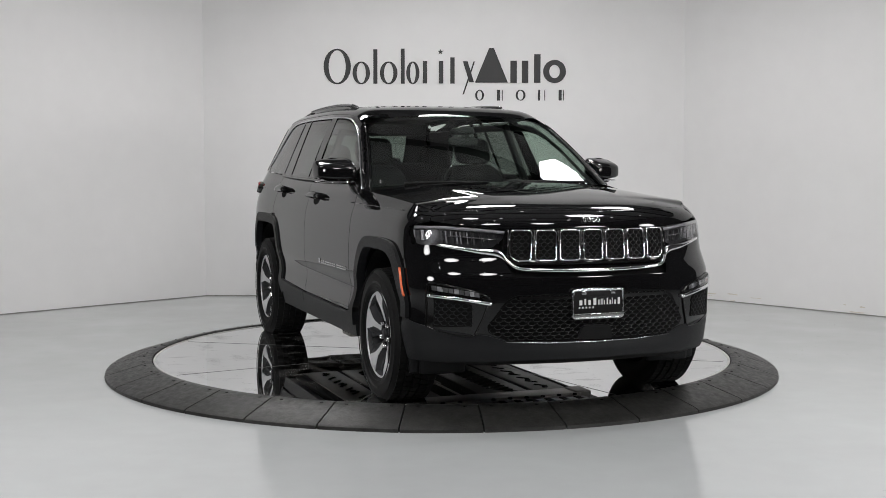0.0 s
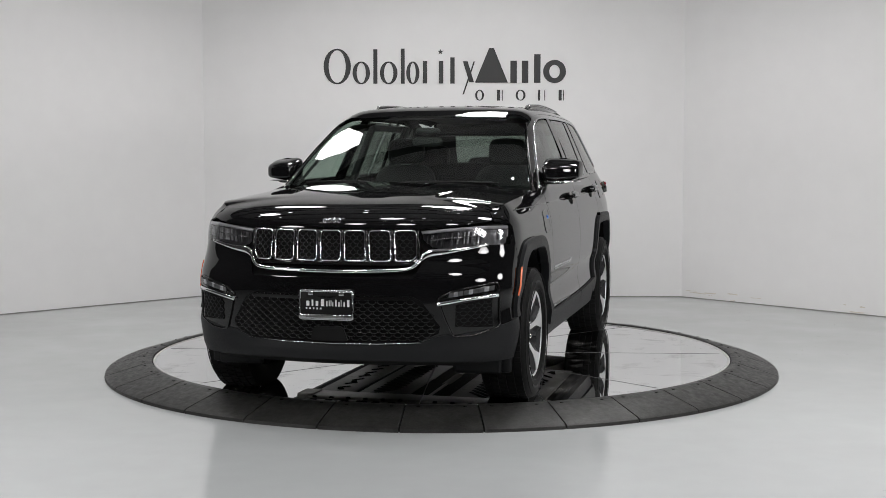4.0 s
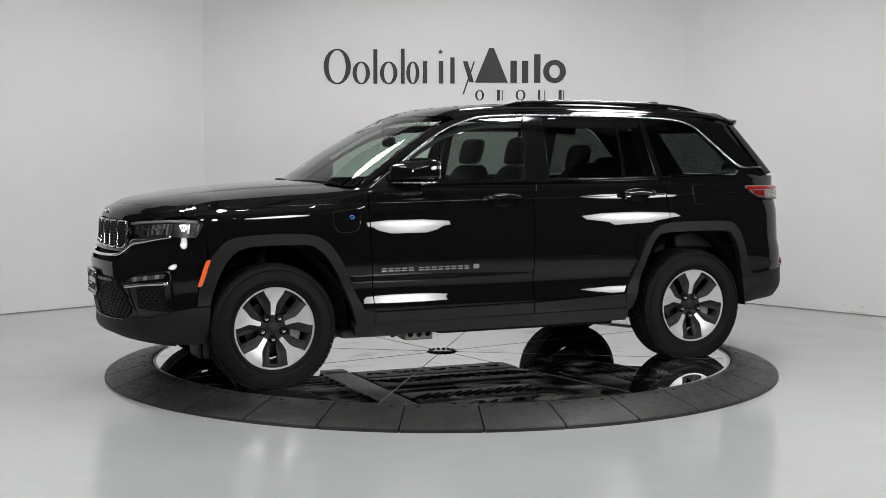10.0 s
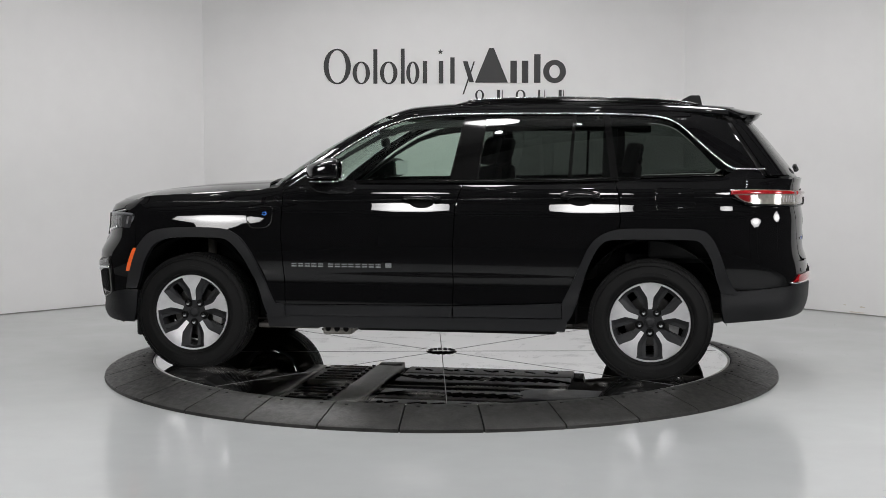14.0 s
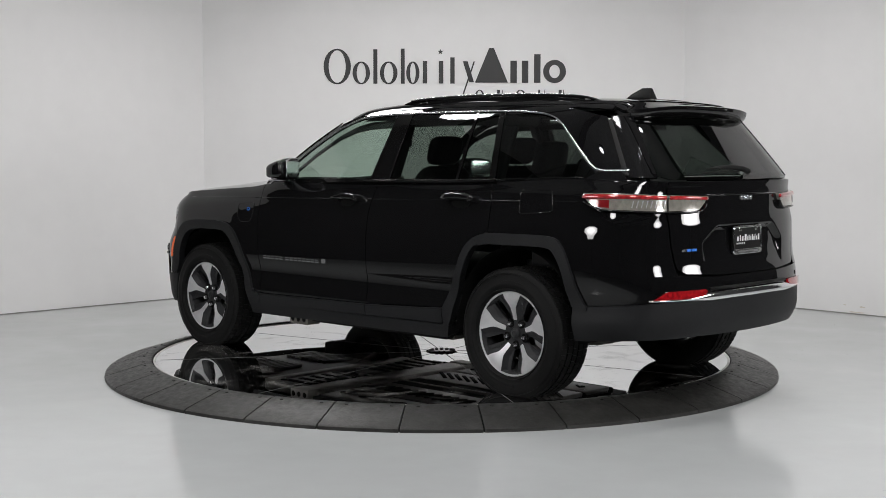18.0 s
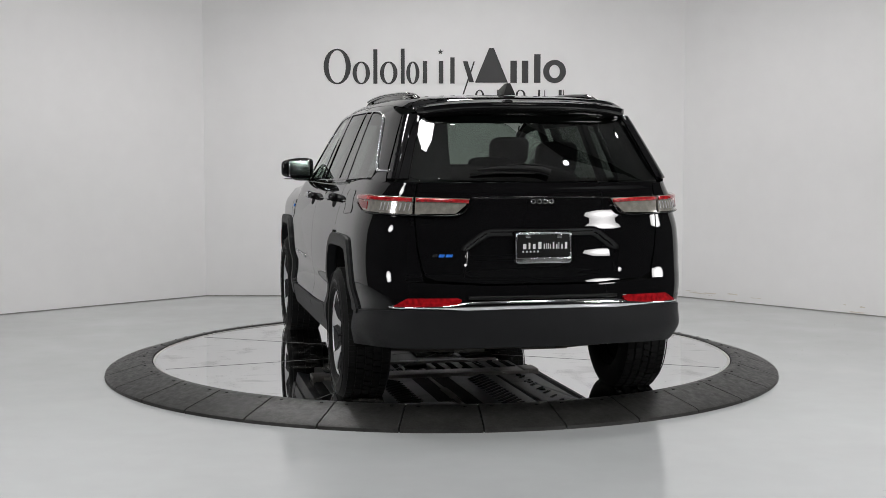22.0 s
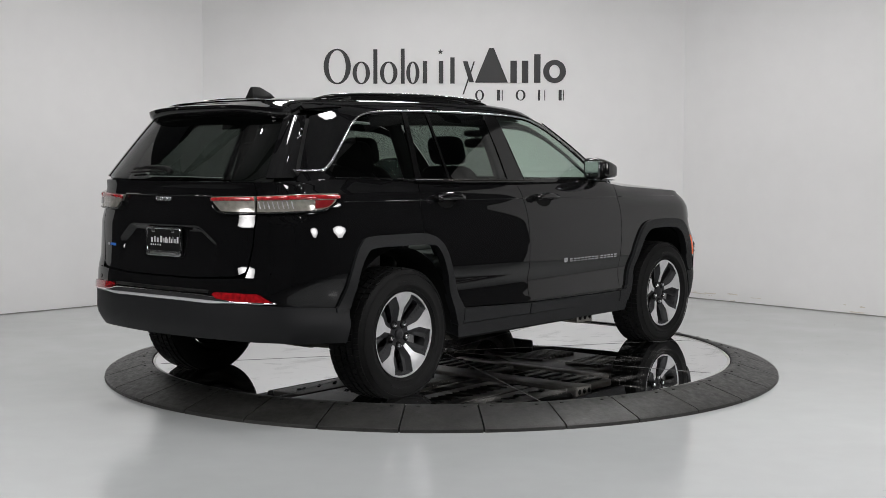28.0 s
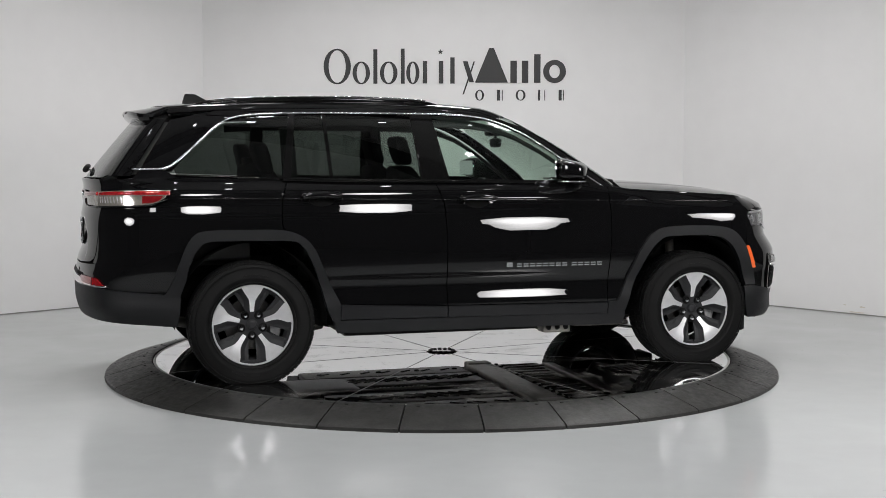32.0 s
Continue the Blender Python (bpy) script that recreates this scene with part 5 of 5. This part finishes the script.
part("tail_crease", ribbon(on_tail([(0.38, 1.162), (0.2, 1.164), (0.0, 1.164), (-0.2, 1.164), (-0.38, 1.162)]), hull, 0.012, 0.002, 0.004), M_PAINT, CAR)
for y0, y1, m in ((0.575, 0.55, M_SATIN), (0.543, 0.515, M_BLUE), (0.508, 0.475, M_BLUE)):
    part("tail_mark", sheet(on_tail([(y0, 0.858), (y1, 0.858), (y1 - 0.004, 0.873), (y0 - 0.004, 0.873)]), hull, 0.03, 0.003, 0.004), m, CAR)
wiper = empty("rear_wiper")
wiper.parent = CAR
part("wiper_arm", tube([Vector(raised(cabin_rear, y, z, 0.03)) for y, z in ((-0.045, 1.272), (0.0, 1.288), (0.1, 1.297), (0.2, 1.297), (0.33, 1.286))], [0.018, 0.017, 0.014, 0.010, 0.006], 8), M_BLACK, wiper)
part("wiper_blade", tube([Vector(raised(cabin_rear, y, z, 0.014)) for y, z in ((0.03, 1.280), (0.2, 1.282), (0.37, 1.275))], 0.006, 6), M_BLACK, wiper)
for y0, y1 in ((0.02, 0.62), (-0.62, -0.10)):
    wp = empty("front_wiper")
    wp.parent = CAR
    part("wiper_arm", tube([Vector(raised(cabin_front, y0 + (y1 - y0) * k / 6, 1.197 + 0.010 * math.sin(k / 2), 0.016)) for k in range(7)], [0.012, 0.011, 0.009, 0.008, 0.007, 0.006, 0.005], 6), M_BLACK, wp)
    part("wiper_blade", tube([Vector(raised(cabin_front, y0 + (y1 - y0) * (0.25 + 0.75 * k / 6), 1.205, 0.008)) for k in range(7)], 0.006, 6), M_BLACK, wp)
part("cowl", sheet([(1.13, 0.0), (1.115, 0.3), (1.075, 0.6), (1.02, 0.80), (0.90, 0.83), (0.93, 0.6), (1.02, 0.3), (1.04, 0.0), (1.02, -0.3), (0.93, -0.6), (0.90, -0.83), (1.02, -0.80), (1.075, -0.6), (1.115, -0.3)], lambda x, y: (x, y, 1.192 - 0.03 * (y / 0.8) ** 2), 0.04, 0.03), M_BLACK, CAR)
fin, prof = bmesh.new(), [(-1.585, 1.728), (-1.64, 1.752), (-1.70, 1.786), (-1.712, 1.789), (-1.765, 1.789), (-1.772, 1.784), (-1.788, 1.722)]
rows = [[fin.verts.new((x, s * (0.036 - 0.027 * ease((z - 1.725) / 0.07)) * ease((-x - 1.55) / 0.10), z)) for x, z in prof] for s in (-1, 1)]
fin.faces.new(rows[0]), fin.faces.new(rows[1])
for k in range(len(prof)):
    fin.faces.new((rows[0][k - 1], rows[0][k], rows[1][k], rows[1][k - 1]))
bmesh.ops.recalc_face_normals(fin, faces=fin.faces[:])
bmesh.ops.bevel(fin, geom=fin.edges[:], offset=0.004, segments=2, profile=0.6, affect="EDGES")
part("roof_antenna", fin, M_BLACK, CAR, "black shark-fin aerial")


# ---- cabin ----
part("headliner", sheet([(0.26, 0.0), (0.24, 0.5), (-1.9, 0.5), (-1.98, 0.0), (-1.9, -0.5), (0.24, -0.5)], lambda x, y: (x, y, roof_top(x, y)[2] - 0.045), 0.1, 0.0, centre=(0, 0, 5)), M_DASH, CAR)
part("rear_roof_trim", box(-2.02, -1.90, -0.55, 0.55, 1.56, 1.655, 0.01), M_DASH, CAR)
part("dashboard", prism([(1.02, 1.15), (0.75, 1.16), (0.57, 1.13), (0.47, 1.03), (0.50, 0.85), (0.62, 0.55), (1.05, 0.55)], -0.78, 0.78, 0.02), M_DASH, CAR)
part("instrument_hood", pebble((0.56, 0.37, 1.11), (0.13, 0.20, 0.05), 0.6), M_DASH, CAR)
part("centre_screen", box(0.475, 0.495, -0.14, 0.14, 0.96, 1.10, 0.006), M_GLOSSBLACK, CAR)
part("console", box(-0.5, 0.5, -0.13, 0.13, 0.40, 0.72, 0.03), M_DASH, CAR)
steer = empty("steering_wheel", Matrix.Translation((0.36, 0.37, 1.04)) @ Matrix.Rotation(math.radians(-68), 4, "Y"))
steer.parent = CAR
part("wheel_rim", tube([(0.185 * math.cos(a), 0.185 * math.sin(a), 0) for a in np.linspace(0, 2 * math.pi, 33)[:-1]], 0.016, 8, True), M_SEAT, steer)
part("wheel_hub", pebble((0, 0, -0.02), (0.07, 0.085, 0.03), 0.6), M_DASH, steer)
for a in (0.0, math.pi, -math.pi / 2):
    part("wheel_spoke", tube([(0.05 * math.sin(a), 0.05 * math.cos(a), -0.01), (0.18 * math.sin(a), 0.18 * math.cos(a), 0)], 0.014, 6), M_DASH, steer)


def seat(x, y, w, back_top):
    ob = empty("seat")
    ob.parent = CAR
    part("cushion", pebble((x + 0.30, y, 0.66), (0.28, w, 0.10), 0.45), M_SEAT, ob)
    part("backrest", pebble((x - 0.02, y, (back_top + 0.66) / 2), (0.085, w, (back_top - 0.62) / 2), 0.45, shape=lambda a, b, c: (a - 1.25 * (c + 0.2), b * (1 - 0.12 * max(0, c)), c)), M_SEAT, ob)
    return ob


def headrest(parent, x, y, z, w=0.135, h=0.095):
    hr = part("headrest", pebble((x, y, z), (0.05, w, h), 0.5, shape=lambda a, b, c: (a - 0.5 * c, b, c)), M_SEAT, parent)
    for d in (-0.05, 0.05):
        part("headrest_post", tube([(x, y + d, z - h - 0.06), (x, y + d, z)], 0.007, 6), M_SATIN, hr)


for y in (0.38, -0.38):
    headrest(seat(-0.26, y, 0.255, 1.30), -0.405, y, 1.415)
bench = seat(-1.18, 0.0, 0.66, 1.315)
for y, h in ((0.42, 0.105), (-0.42, 0.105), (0.0, 0.055)):
    headrest(bench, -1.33, y, 1.305 + 0.9 * (h - 0.04), 0.13, h)
part("load_floor", box(-2.25, -1.30, -0.60, 0.60, 0.70, 0.76, 0.01), M_DASH, CAR)
im = empty("inside_mirror")
im.parent = CAR
part("mirror_body", pebble((0.40, 0.0, 1.475), (0.018, 0.105, 0.034), 0.6), M_DASH, im)
part("mirror_stem", tube([(0.40, 0.0, 1.48), (0.40, 0.0, 1.545)], 0.012, 6), M_DASH, im)
part("camera_housing", pebble((0.385, 0.0, 1.545), (0.055, 0.08, 0.026), 0.6), M_DASH, im)
for s in (1, -1):
    for x0, x1, z0, z1 in ((-0.30, -0.36, 1.16, 1.62), (-1.16, -1.25, 1.16, 1.62)):
        part("inner_pillar", box(x1, x0, s * 0.70 - 0.02, s * 0.70 + 0.02, z0, z1, 0.01), M_DASH, CAR, "", True, Matrix.Translation((0, s * 0.70, 1.2)) @ Matrix.Rotation(math.radians(22 * s), 4, "X") @ Matrix.Translation((0, -s * 0.63, -1.2)))
part("cargo_trim", box(-2.2, -1.45, -0.74, -0.68, 0.74, 1.2, 0.02), M_DASH, CAR)
part("cargo_trim", box(-2.2, -1.45, 0.68, 0.74, 0.74, 1.2, 0.02), M_DASH, CAR)

# ---- underside ----
part("floor_pan", box(-1.75, 2.05, -0.60, 0.60, 0.29, 0.40, 0.02), M_LINER, CAR)
part("spare_well", box(-2.30, -1.70, -0.55, 0.55, 0.40, 0.50, 0.03), M_LINER, CAR)
part("floor_side", box(-0.88, 0.40, -0.86, 0.86, 0.255, 0.40, 0.02), M_LINER, CAR)
for s in (1, -1):
    for x0, x1, y0, y1 in ((-0.88, 0.38, 0.14, 0.50), (-0.88, 0.38, 0.53, 0.80), (0.68, 1.02, 0.10, 0.78)):
        part("shield_panel", box(x0, x1, min(s * y0, s * y1), max(s * y0, s * y1), 0.248, 0.30, 0.012), M_UNDER, CAR)
    # near-black bars on the panels paint the shade inside the slots
    for k in range(15):
        part("slot_shade_bar", box(-0.12, 0.12, -0.014, 0.014, -0.006, 0.004, 0.003), M_LINER, CAR, "", True, Matrix.Translation((0.30 - 0.078 * k, s * 0.33, 0.248)) @ Matrix.Rotation(math.radians(38 * s), 4, "Z"))
        if k % 2:
            part("slot_shade_bar", box(-0.05, 0.05, -0.010, 0.010, -0.006, 0.004, 0.003), M_LINER, CAR, "", True, Matrix.Translation((0.30 - 0.078 * k, s * 0.66, 0.248)) @ Matrix.Rotation(math.radians(38 * s), 4, "Z"))
    for k in range(6):
        part("slot_shade_bar", box(0.70, 0.97, s * (0.16 + 0.11 * k) - 0.022, s * (0.16 + 0.11 * k) + 0.022, 0.242, 0.252, 0.004), M_LINER, CAR)
        part("shield_bolt", lathe([(0.0, 0.0), (0.014, 0.0), (0.017, 0.010)], 8, Matrix.Translation((0.66, s * (0.12 + 0.12 * k), 0.232))), M_LINER, CAR)
    for k in range(9):
        part("louvre", box(-0.014, 0.014, -0.15, 0.15, -0.020, 0.004, 0.006), M_UNDER, CAR, "", True, Matrix.Translation((1.85 - 0.055 * k, s * 0.26, 0.258)) @ Matrix.Rotation(math.radians(4 * s), 4, "Z"))
    for k in range(9):
        part("louvre", box(-0.014, 0.014, -0.14, 0.14, -0.020, 0.004, 0.006), M_UNDER, CAR, "", True, Matrix.Translation((-1.22 - 0.055 * k, s * 0.25, 0.272)))
    part("rear_arm", tube([(-0.98, s * 0.55, 0.30), (-1.45, s * 0.72, 0.27), (-1.95, s * 0.50, 0.36)], 0.035, 8), M_UNDER, CAR)
    for k, (x, y) in enumerate(((1.0, 0.62), (0.72, 0.35), (-0.3, 0.66), (-0.75, 0.66), (0.3, 0.66), (0.0, 0.66))):
        part("shield_bolt", lathe([(0.0, 0.0), (0.02, 0.0), (0.024, 0.012)], 10, Matrix.Translation((x, s * y, 0.240))), M_LINER, CAR)
    br = part("cross_bracket", box(0.44, 0.63, s * 0.80 - 0.06, s * 0.80 + 0.06, 0.225, 0.30, 0.012), M_UNDERMETAL, CAR, "bright metal bracket with three holes")
    # three black discs on its face paint the dark of the holes
    for k in range(3):
        part("hole_shade_disc", lathe([(0.0, 0.002), (0.016, 0.002), (0.019, 0.0)], 12, Matrix.Translation((0.475 + 0.06 * k, s * 0.861, 0.262)) @ Matrix.Rotation(math.radians(-90 * s), 4, "X")), M_LINER, br)
    # suspension and wheel wells
    for x in W_X:
        part("damper", tube([(x, s * 0.60, 0.30), (x - 0.02, s * 0.58, 0.86)], [0.03] * 2, 10), M_UNDERMETAL, CAR)
        part("control_arm", tube([(x + 0.25, s * 0.30, 0.29), (x, s * 0.74, 0.27), (x - 0.25, s * 0.30, 0.29)], 0.028, 8), M_UNDER, CAR)
        well, n = bmesh.new(), 22
        rows = []
        for k in range(n + 1):
            a = math.radians(-4 + 188 * k / n)
            cx, cz = x + 0.462 * math.cos(a), 0.372 + 0.485 * math.sin(a)
            rows.append([well.verts.new((cx, s * y, cz)) for y in (0.905, 0.75, 0.54)] + [well.verts.new((x + 0.1 * math.cos(a), s * 0.54, 0.372 + 0.1 * math.sin(a)))])
        for p, q in zip(rows, rows[1:]):
            for j in range(3):
                well.faces.new((p[j], p[j + 1], q[j + 1], q[j]))
        part("wheel_liner", well, M_LINER, CAR)
part("front_member", box(1.03, 1.12, -0.70, 0.70, 0.236, 0.27, 0.012), M_UNDERMETAL, CAR)
part("cross_member", box(0.43, 0.64, -0.78, 0.78, 0.235, 0.275, 0.012), M_UNDERMETAL, CAR)
part("tunnel_shield", box(-0.90, 0.40, -0.12, 0.12, 0.30, 0.33, 0.012), M_UNDERMETAL, CAR)
part("skid_plate", box(1.08, 2.02, -0.50, 0.50, 0.262, 0.30, 0.02), M_UNDER, CAR)
part("exhaust_pipe", tube([(0.9, -0.05, 0.30), (0.4, 0.0, 0.285), (-0.9, 0.0, 0.28), (-1.3, -0.3, 0.34), (-1.7, -0.35, 0.36), (-1.95, -0.30, 0.39)], 0.034, 10), M_UNDERMETAL, CAR, "dull steel exhaust pipe")
part("silencer", pebble((-2.02, 0.0, 0.405), (0.17, 0.50, 0.060), 0.5), M_UNDER, CAR, "dull steel silencer")
part("flex_pipe", lathe([(0.036 + 0.006 * (k % 2), 0.015 * k) for k in range(26)], 14, Matrix.Translation((-0.1, 0.0, 0.28)) @ Matrix.Rotation(math.radians(-90), 4, "Y")), M_UNDERMETAL, CAR)
part("fuel_tank", pebble((-0.95, 0.25, 0.32), (0.40, 0.26, 0.085), 0.35), M_UNDER, CAR)
part("rear_subframe", box(-1.75, -1.15, -0.42, 0.42, 0.27, 0.36, 0.04), M_UNDER, CAR)


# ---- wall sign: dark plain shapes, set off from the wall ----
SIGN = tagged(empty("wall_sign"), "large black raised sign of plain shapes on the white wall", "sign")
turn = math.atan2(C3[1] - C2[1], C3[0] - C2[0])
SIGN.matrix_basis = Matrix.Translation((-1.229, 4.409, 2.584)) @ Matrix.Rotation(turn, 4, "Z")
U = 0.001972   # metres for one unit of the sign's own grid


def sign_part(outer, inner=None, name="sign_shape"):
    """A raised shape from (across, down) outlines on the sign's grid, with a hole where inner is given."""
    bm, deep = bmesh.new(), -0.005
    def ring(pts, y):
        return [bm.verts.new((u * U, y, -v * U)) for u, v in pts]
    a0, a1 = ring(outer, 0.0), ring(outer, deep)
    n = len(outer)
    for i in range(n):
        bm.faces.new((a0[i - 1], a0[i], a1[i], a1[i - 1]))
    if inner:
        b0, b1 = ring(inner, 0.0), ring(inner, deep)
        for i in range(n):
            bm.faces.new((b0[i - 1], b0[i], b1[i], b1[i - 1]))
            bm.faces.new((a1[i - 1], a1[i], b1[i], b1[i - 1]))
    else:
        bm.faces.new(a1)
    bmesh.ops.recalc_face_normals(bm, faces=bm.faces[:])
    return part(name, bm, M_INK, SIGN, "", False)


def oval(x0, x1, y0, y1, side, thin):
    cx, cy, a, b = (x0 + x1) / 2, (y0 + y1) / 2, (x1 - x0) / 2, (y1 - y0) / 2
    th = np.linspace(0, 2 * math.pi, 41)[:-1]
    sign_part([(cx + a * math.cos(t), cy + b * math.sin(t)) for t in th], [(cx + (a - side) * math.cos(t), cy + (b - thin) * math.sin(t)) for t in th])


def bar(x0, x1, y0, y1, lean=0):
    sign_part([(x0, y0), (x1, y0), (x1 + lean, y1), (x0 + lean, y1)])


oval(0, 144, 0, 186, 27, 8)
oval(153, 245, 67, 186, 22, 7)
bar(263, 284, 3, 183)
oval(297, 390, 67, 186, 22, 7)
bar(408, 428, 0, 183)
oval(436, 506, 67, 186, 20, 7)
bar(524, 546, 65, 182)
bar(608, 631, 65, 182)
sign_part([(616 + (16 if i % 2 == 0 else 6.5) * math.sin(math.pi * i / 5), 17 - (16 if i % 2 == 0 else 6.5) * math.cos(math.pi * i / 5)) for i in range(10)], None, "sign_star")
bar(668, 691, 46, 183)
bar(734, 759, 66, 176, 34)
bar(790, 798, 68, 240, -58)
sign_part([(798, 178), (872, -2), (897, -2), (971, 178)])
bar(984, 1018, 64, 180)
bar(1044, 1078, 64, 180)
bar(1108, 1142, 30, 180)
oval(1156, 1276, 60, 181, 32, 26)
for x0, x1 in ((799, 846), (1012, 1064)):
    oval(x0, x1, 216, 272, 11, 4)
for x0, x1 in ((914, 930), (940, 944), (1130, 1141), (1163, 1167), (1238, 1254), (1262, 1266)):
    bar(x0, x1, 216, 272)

# ---- traces on the floor ----
floor = bpy.data.objects["floor"]
crack = bmesh.new()
for k in range(24):
    u0, u1 = k / 24, (k + 1) / 24
    p0, p1 = Vector((1.93, -3.50, 0)).lerp(Vector((2.70, -3.06, 0)), u0), Vector((1.93, -3.50, 0)).lerp(Vector((2.70, -3.06, 0)), u1)
    w0, w1 = 0.012 * noise.noise((k * 0.9, 0, 0)), 0.012 * noise.noise((k * 0.9 + 0.9, 0, 0))
    crack.faces.new([crack.verts.new(p) for p in ((p0.x, p0.y + w0, 0.0012), (p1.x, p1.y + w1, 0.0012), (p1.x, p1.y + w1 + 0.004, 0.0012), (p0.x, p0.y + w0 + 0.004, 0.0012))])
part("crack", crack, M_SEAM, floor, "", False)
crumbs = bmesh.new()
rnd = random.Random(4)
for x, y, n, spread in ((2.75, 3.35, 7, 0.10), (2.55, 4.15, 5, 0.05), (2.9, 3.9, 8, 0.4), (3.3, 1.9, 8, 0.7), (-4.0, -0.8, 6, 0.8), (2.6, 0.6, 6, 0.5), (-2.7, -1.6, 5, 0.6), (3.6, 2.9, 8, 0.4), (2.51, 0.13, 4, 0.02), (2.66, 0.40, 6, 0.03), (2.75, 0.62, 5, 0.03), (2.79, 0.77, 5, 0.03), (3.05, 1.36, 4, 0.03), (2.75, 2.38, 7, 0.04), (-2.84, 0.68, 3, 0.03), (-3.05, 1.01, 3, 0.05)):
    for _ in range(n):
        bmesh.ops.create_icosphere(crumbs, subdivisions=1, radius=rnd.uniform(0.0012, 0.0034), matrix=Matrix.Translation((x + rnd.gauss(0, spread), y + rnd.gauss(0, spread), 0.003)) @ Matrix.Diagonal((1, rnd.uniform(0.5, 1.6), 0.5, 1)))
# tan scuffs where things have rubbed the foot of the angled wall
M_SCUFF = mat("tan_wall_scuff", (0.66, 0.62, 0.55), 0.7, var=0.15, scale=30)
for k in range(15):
    u, w, h, z0 = rnd.uniform(0.05, 3.1) if k % 3 else rnd.uniform(0.1, 1.0), rnd.uniform(0.015, 0.10), rnd.uniform(0.003, 0.012), rnd.uniform(0.008, 0.075)
    blot = bmesh.new()
    blot.faces.new([blot.verts.new((w * math.cos(a) * rnd.uniform(0.5, 1.0), -0.0015, h * math.sin(a) * rnd.uniform(0.5, 1.0) + 0.002 * math.sin(3 * a))) for a in np.linspace(0, 2 * math.pi, 12)[:-1]])
    part("scuff", blot, M_SCUFF, bpy.data.objects["wall_right"], "", False, Matrix.Translation((u, 0, z0 + h)))
tagged(part("floor_crumbs", crumbs, M_SEAM), "scattered dark crumbs and specks on the floor", "debris", kind="stuff")


# ---- octagonal softboxes: overhead ones hang from the ceiling, the others stand ----
def softbox(x, y, z, r, aim, overhead):
    m = look((x, y, z), aim)
    ob = tagged(empty("softbox", Matrix.Translation((x, y, z))), "octagonal studio softbox with glowing white cloth, " + ("hung from the black ceiling" if overhead else "on a black stand"), "lamp", "softboxes round the turntable")
    tilt = Matrix.Translation((-x, -y, -z)) @ m @ Matrix.Rotation(math.radians(22.5), 4, "Z")
    part("cloth", lathe([(0.0, 0.0), (r, 0.0)], 8, tilt), M_SOFTBOX, ob, "glowing white diffuser cloth", False)
    part("shell", lathe([(r + 0.002, -0.012), (r + 0.02, 0.01), (r * 0.72, 0.24), (0.10, 0.45), (0.0, 0.46)], 8, tilt), M_BLACK, ob, "black softbox shell", False)
    back = tilt @ Vector((0, 0, 0.44))
    if overhead:
        part("hanger", tube([back, (back.x, back.y, 5.6 - z)], 0.02, 8), M_BLACK, ob)
    else:
        part("stand", tube([(back.x, back.y, -z + 0.25), back], 0.02, 8), M_BLACK, ob)
        for k in range(3):
            a = 2.1 * k + 0.4
            part("stand_leg", tube([(back.x + 0.5 * math.cos(a), back.y + 0.5 * math.sin(a), -z + 0.012), (back.x, back.y, -z + 0.45)], 0.012, 6), M_BLACK, ob)
    return ob


for x, y, r in ((-1.9, 2.12, 0.50), (2.3, 1.35, 0.44), (0.35, 2.8, 0.42), (2.1, -1.3, 0.36), (-0.5, -2.5, 0.32), (-2.9, -0.3, 0.34)):
    softbox(x, y, 4.35, r, (x * 0.3, y * 0.45 - 1.2, 0), True)
for x, y, r in ((-0.1, -5.3, 0.45), (2.0, -4.9, 0.45), (-2.0, -5.0, 0.45)):
    softbox(x, y, 3.85, r, (x * 0.5, 0.5, 1.2), True)
for x, y, z, r in ((4.7, -2.7, 1.95, 0.5), (3.6, -4.8, 2.0, 0.5), (-3.7, -4.3, 2.0, 0.5)):
    softbox(x, y, z, r, (0, 0, 1.0), False)
for x, y in ((0.1, -4.0), (-1.0, -4.1), (2.7, -2.6), (1.6, -6.4), (-1.5, -7.0), (3.2, -3.8), (-3.3, -3.0), (-2.4, -6.4), (4.3, 0.2), (-4.4, 0.1), (0.6, -7.8), (1.0, 0.4), (-1.1, 0.2), (0.4, -2.6), (-0.6, -2.9), (1.6, -3.2), (-2.0, -2.3), (2.3, -6.1), (-0.4, -5.9), (3.6, -1.4), (-3.7, -1.2), (3.9, -5.4), (-3.9, -5.2), (2.6, 0.9), (-2.7, 0.8)):
    sp_ = tagged(empty("ceiling_spot", Matrix.Translation((x, y, 5.6))), "small round glowing ceiling spot in the black ceiling", "lamp", "spots in the ceiling")
    part("spot_lens", lathe([(0.0, -0.062), (0.06, -0.062)], 16), M_TUBE, sp_, "", False)
    part("spot_can", lathe([(0.072, -0.058), (0.078, -0.065), (0.082, -0.06), (0.082, 0.0)], 16), M_BLACK, sp_)


def motions():
    walk(CAR, spin_rows(DISC, YC))
    walk(table, spin_rows(DISC))


motions()
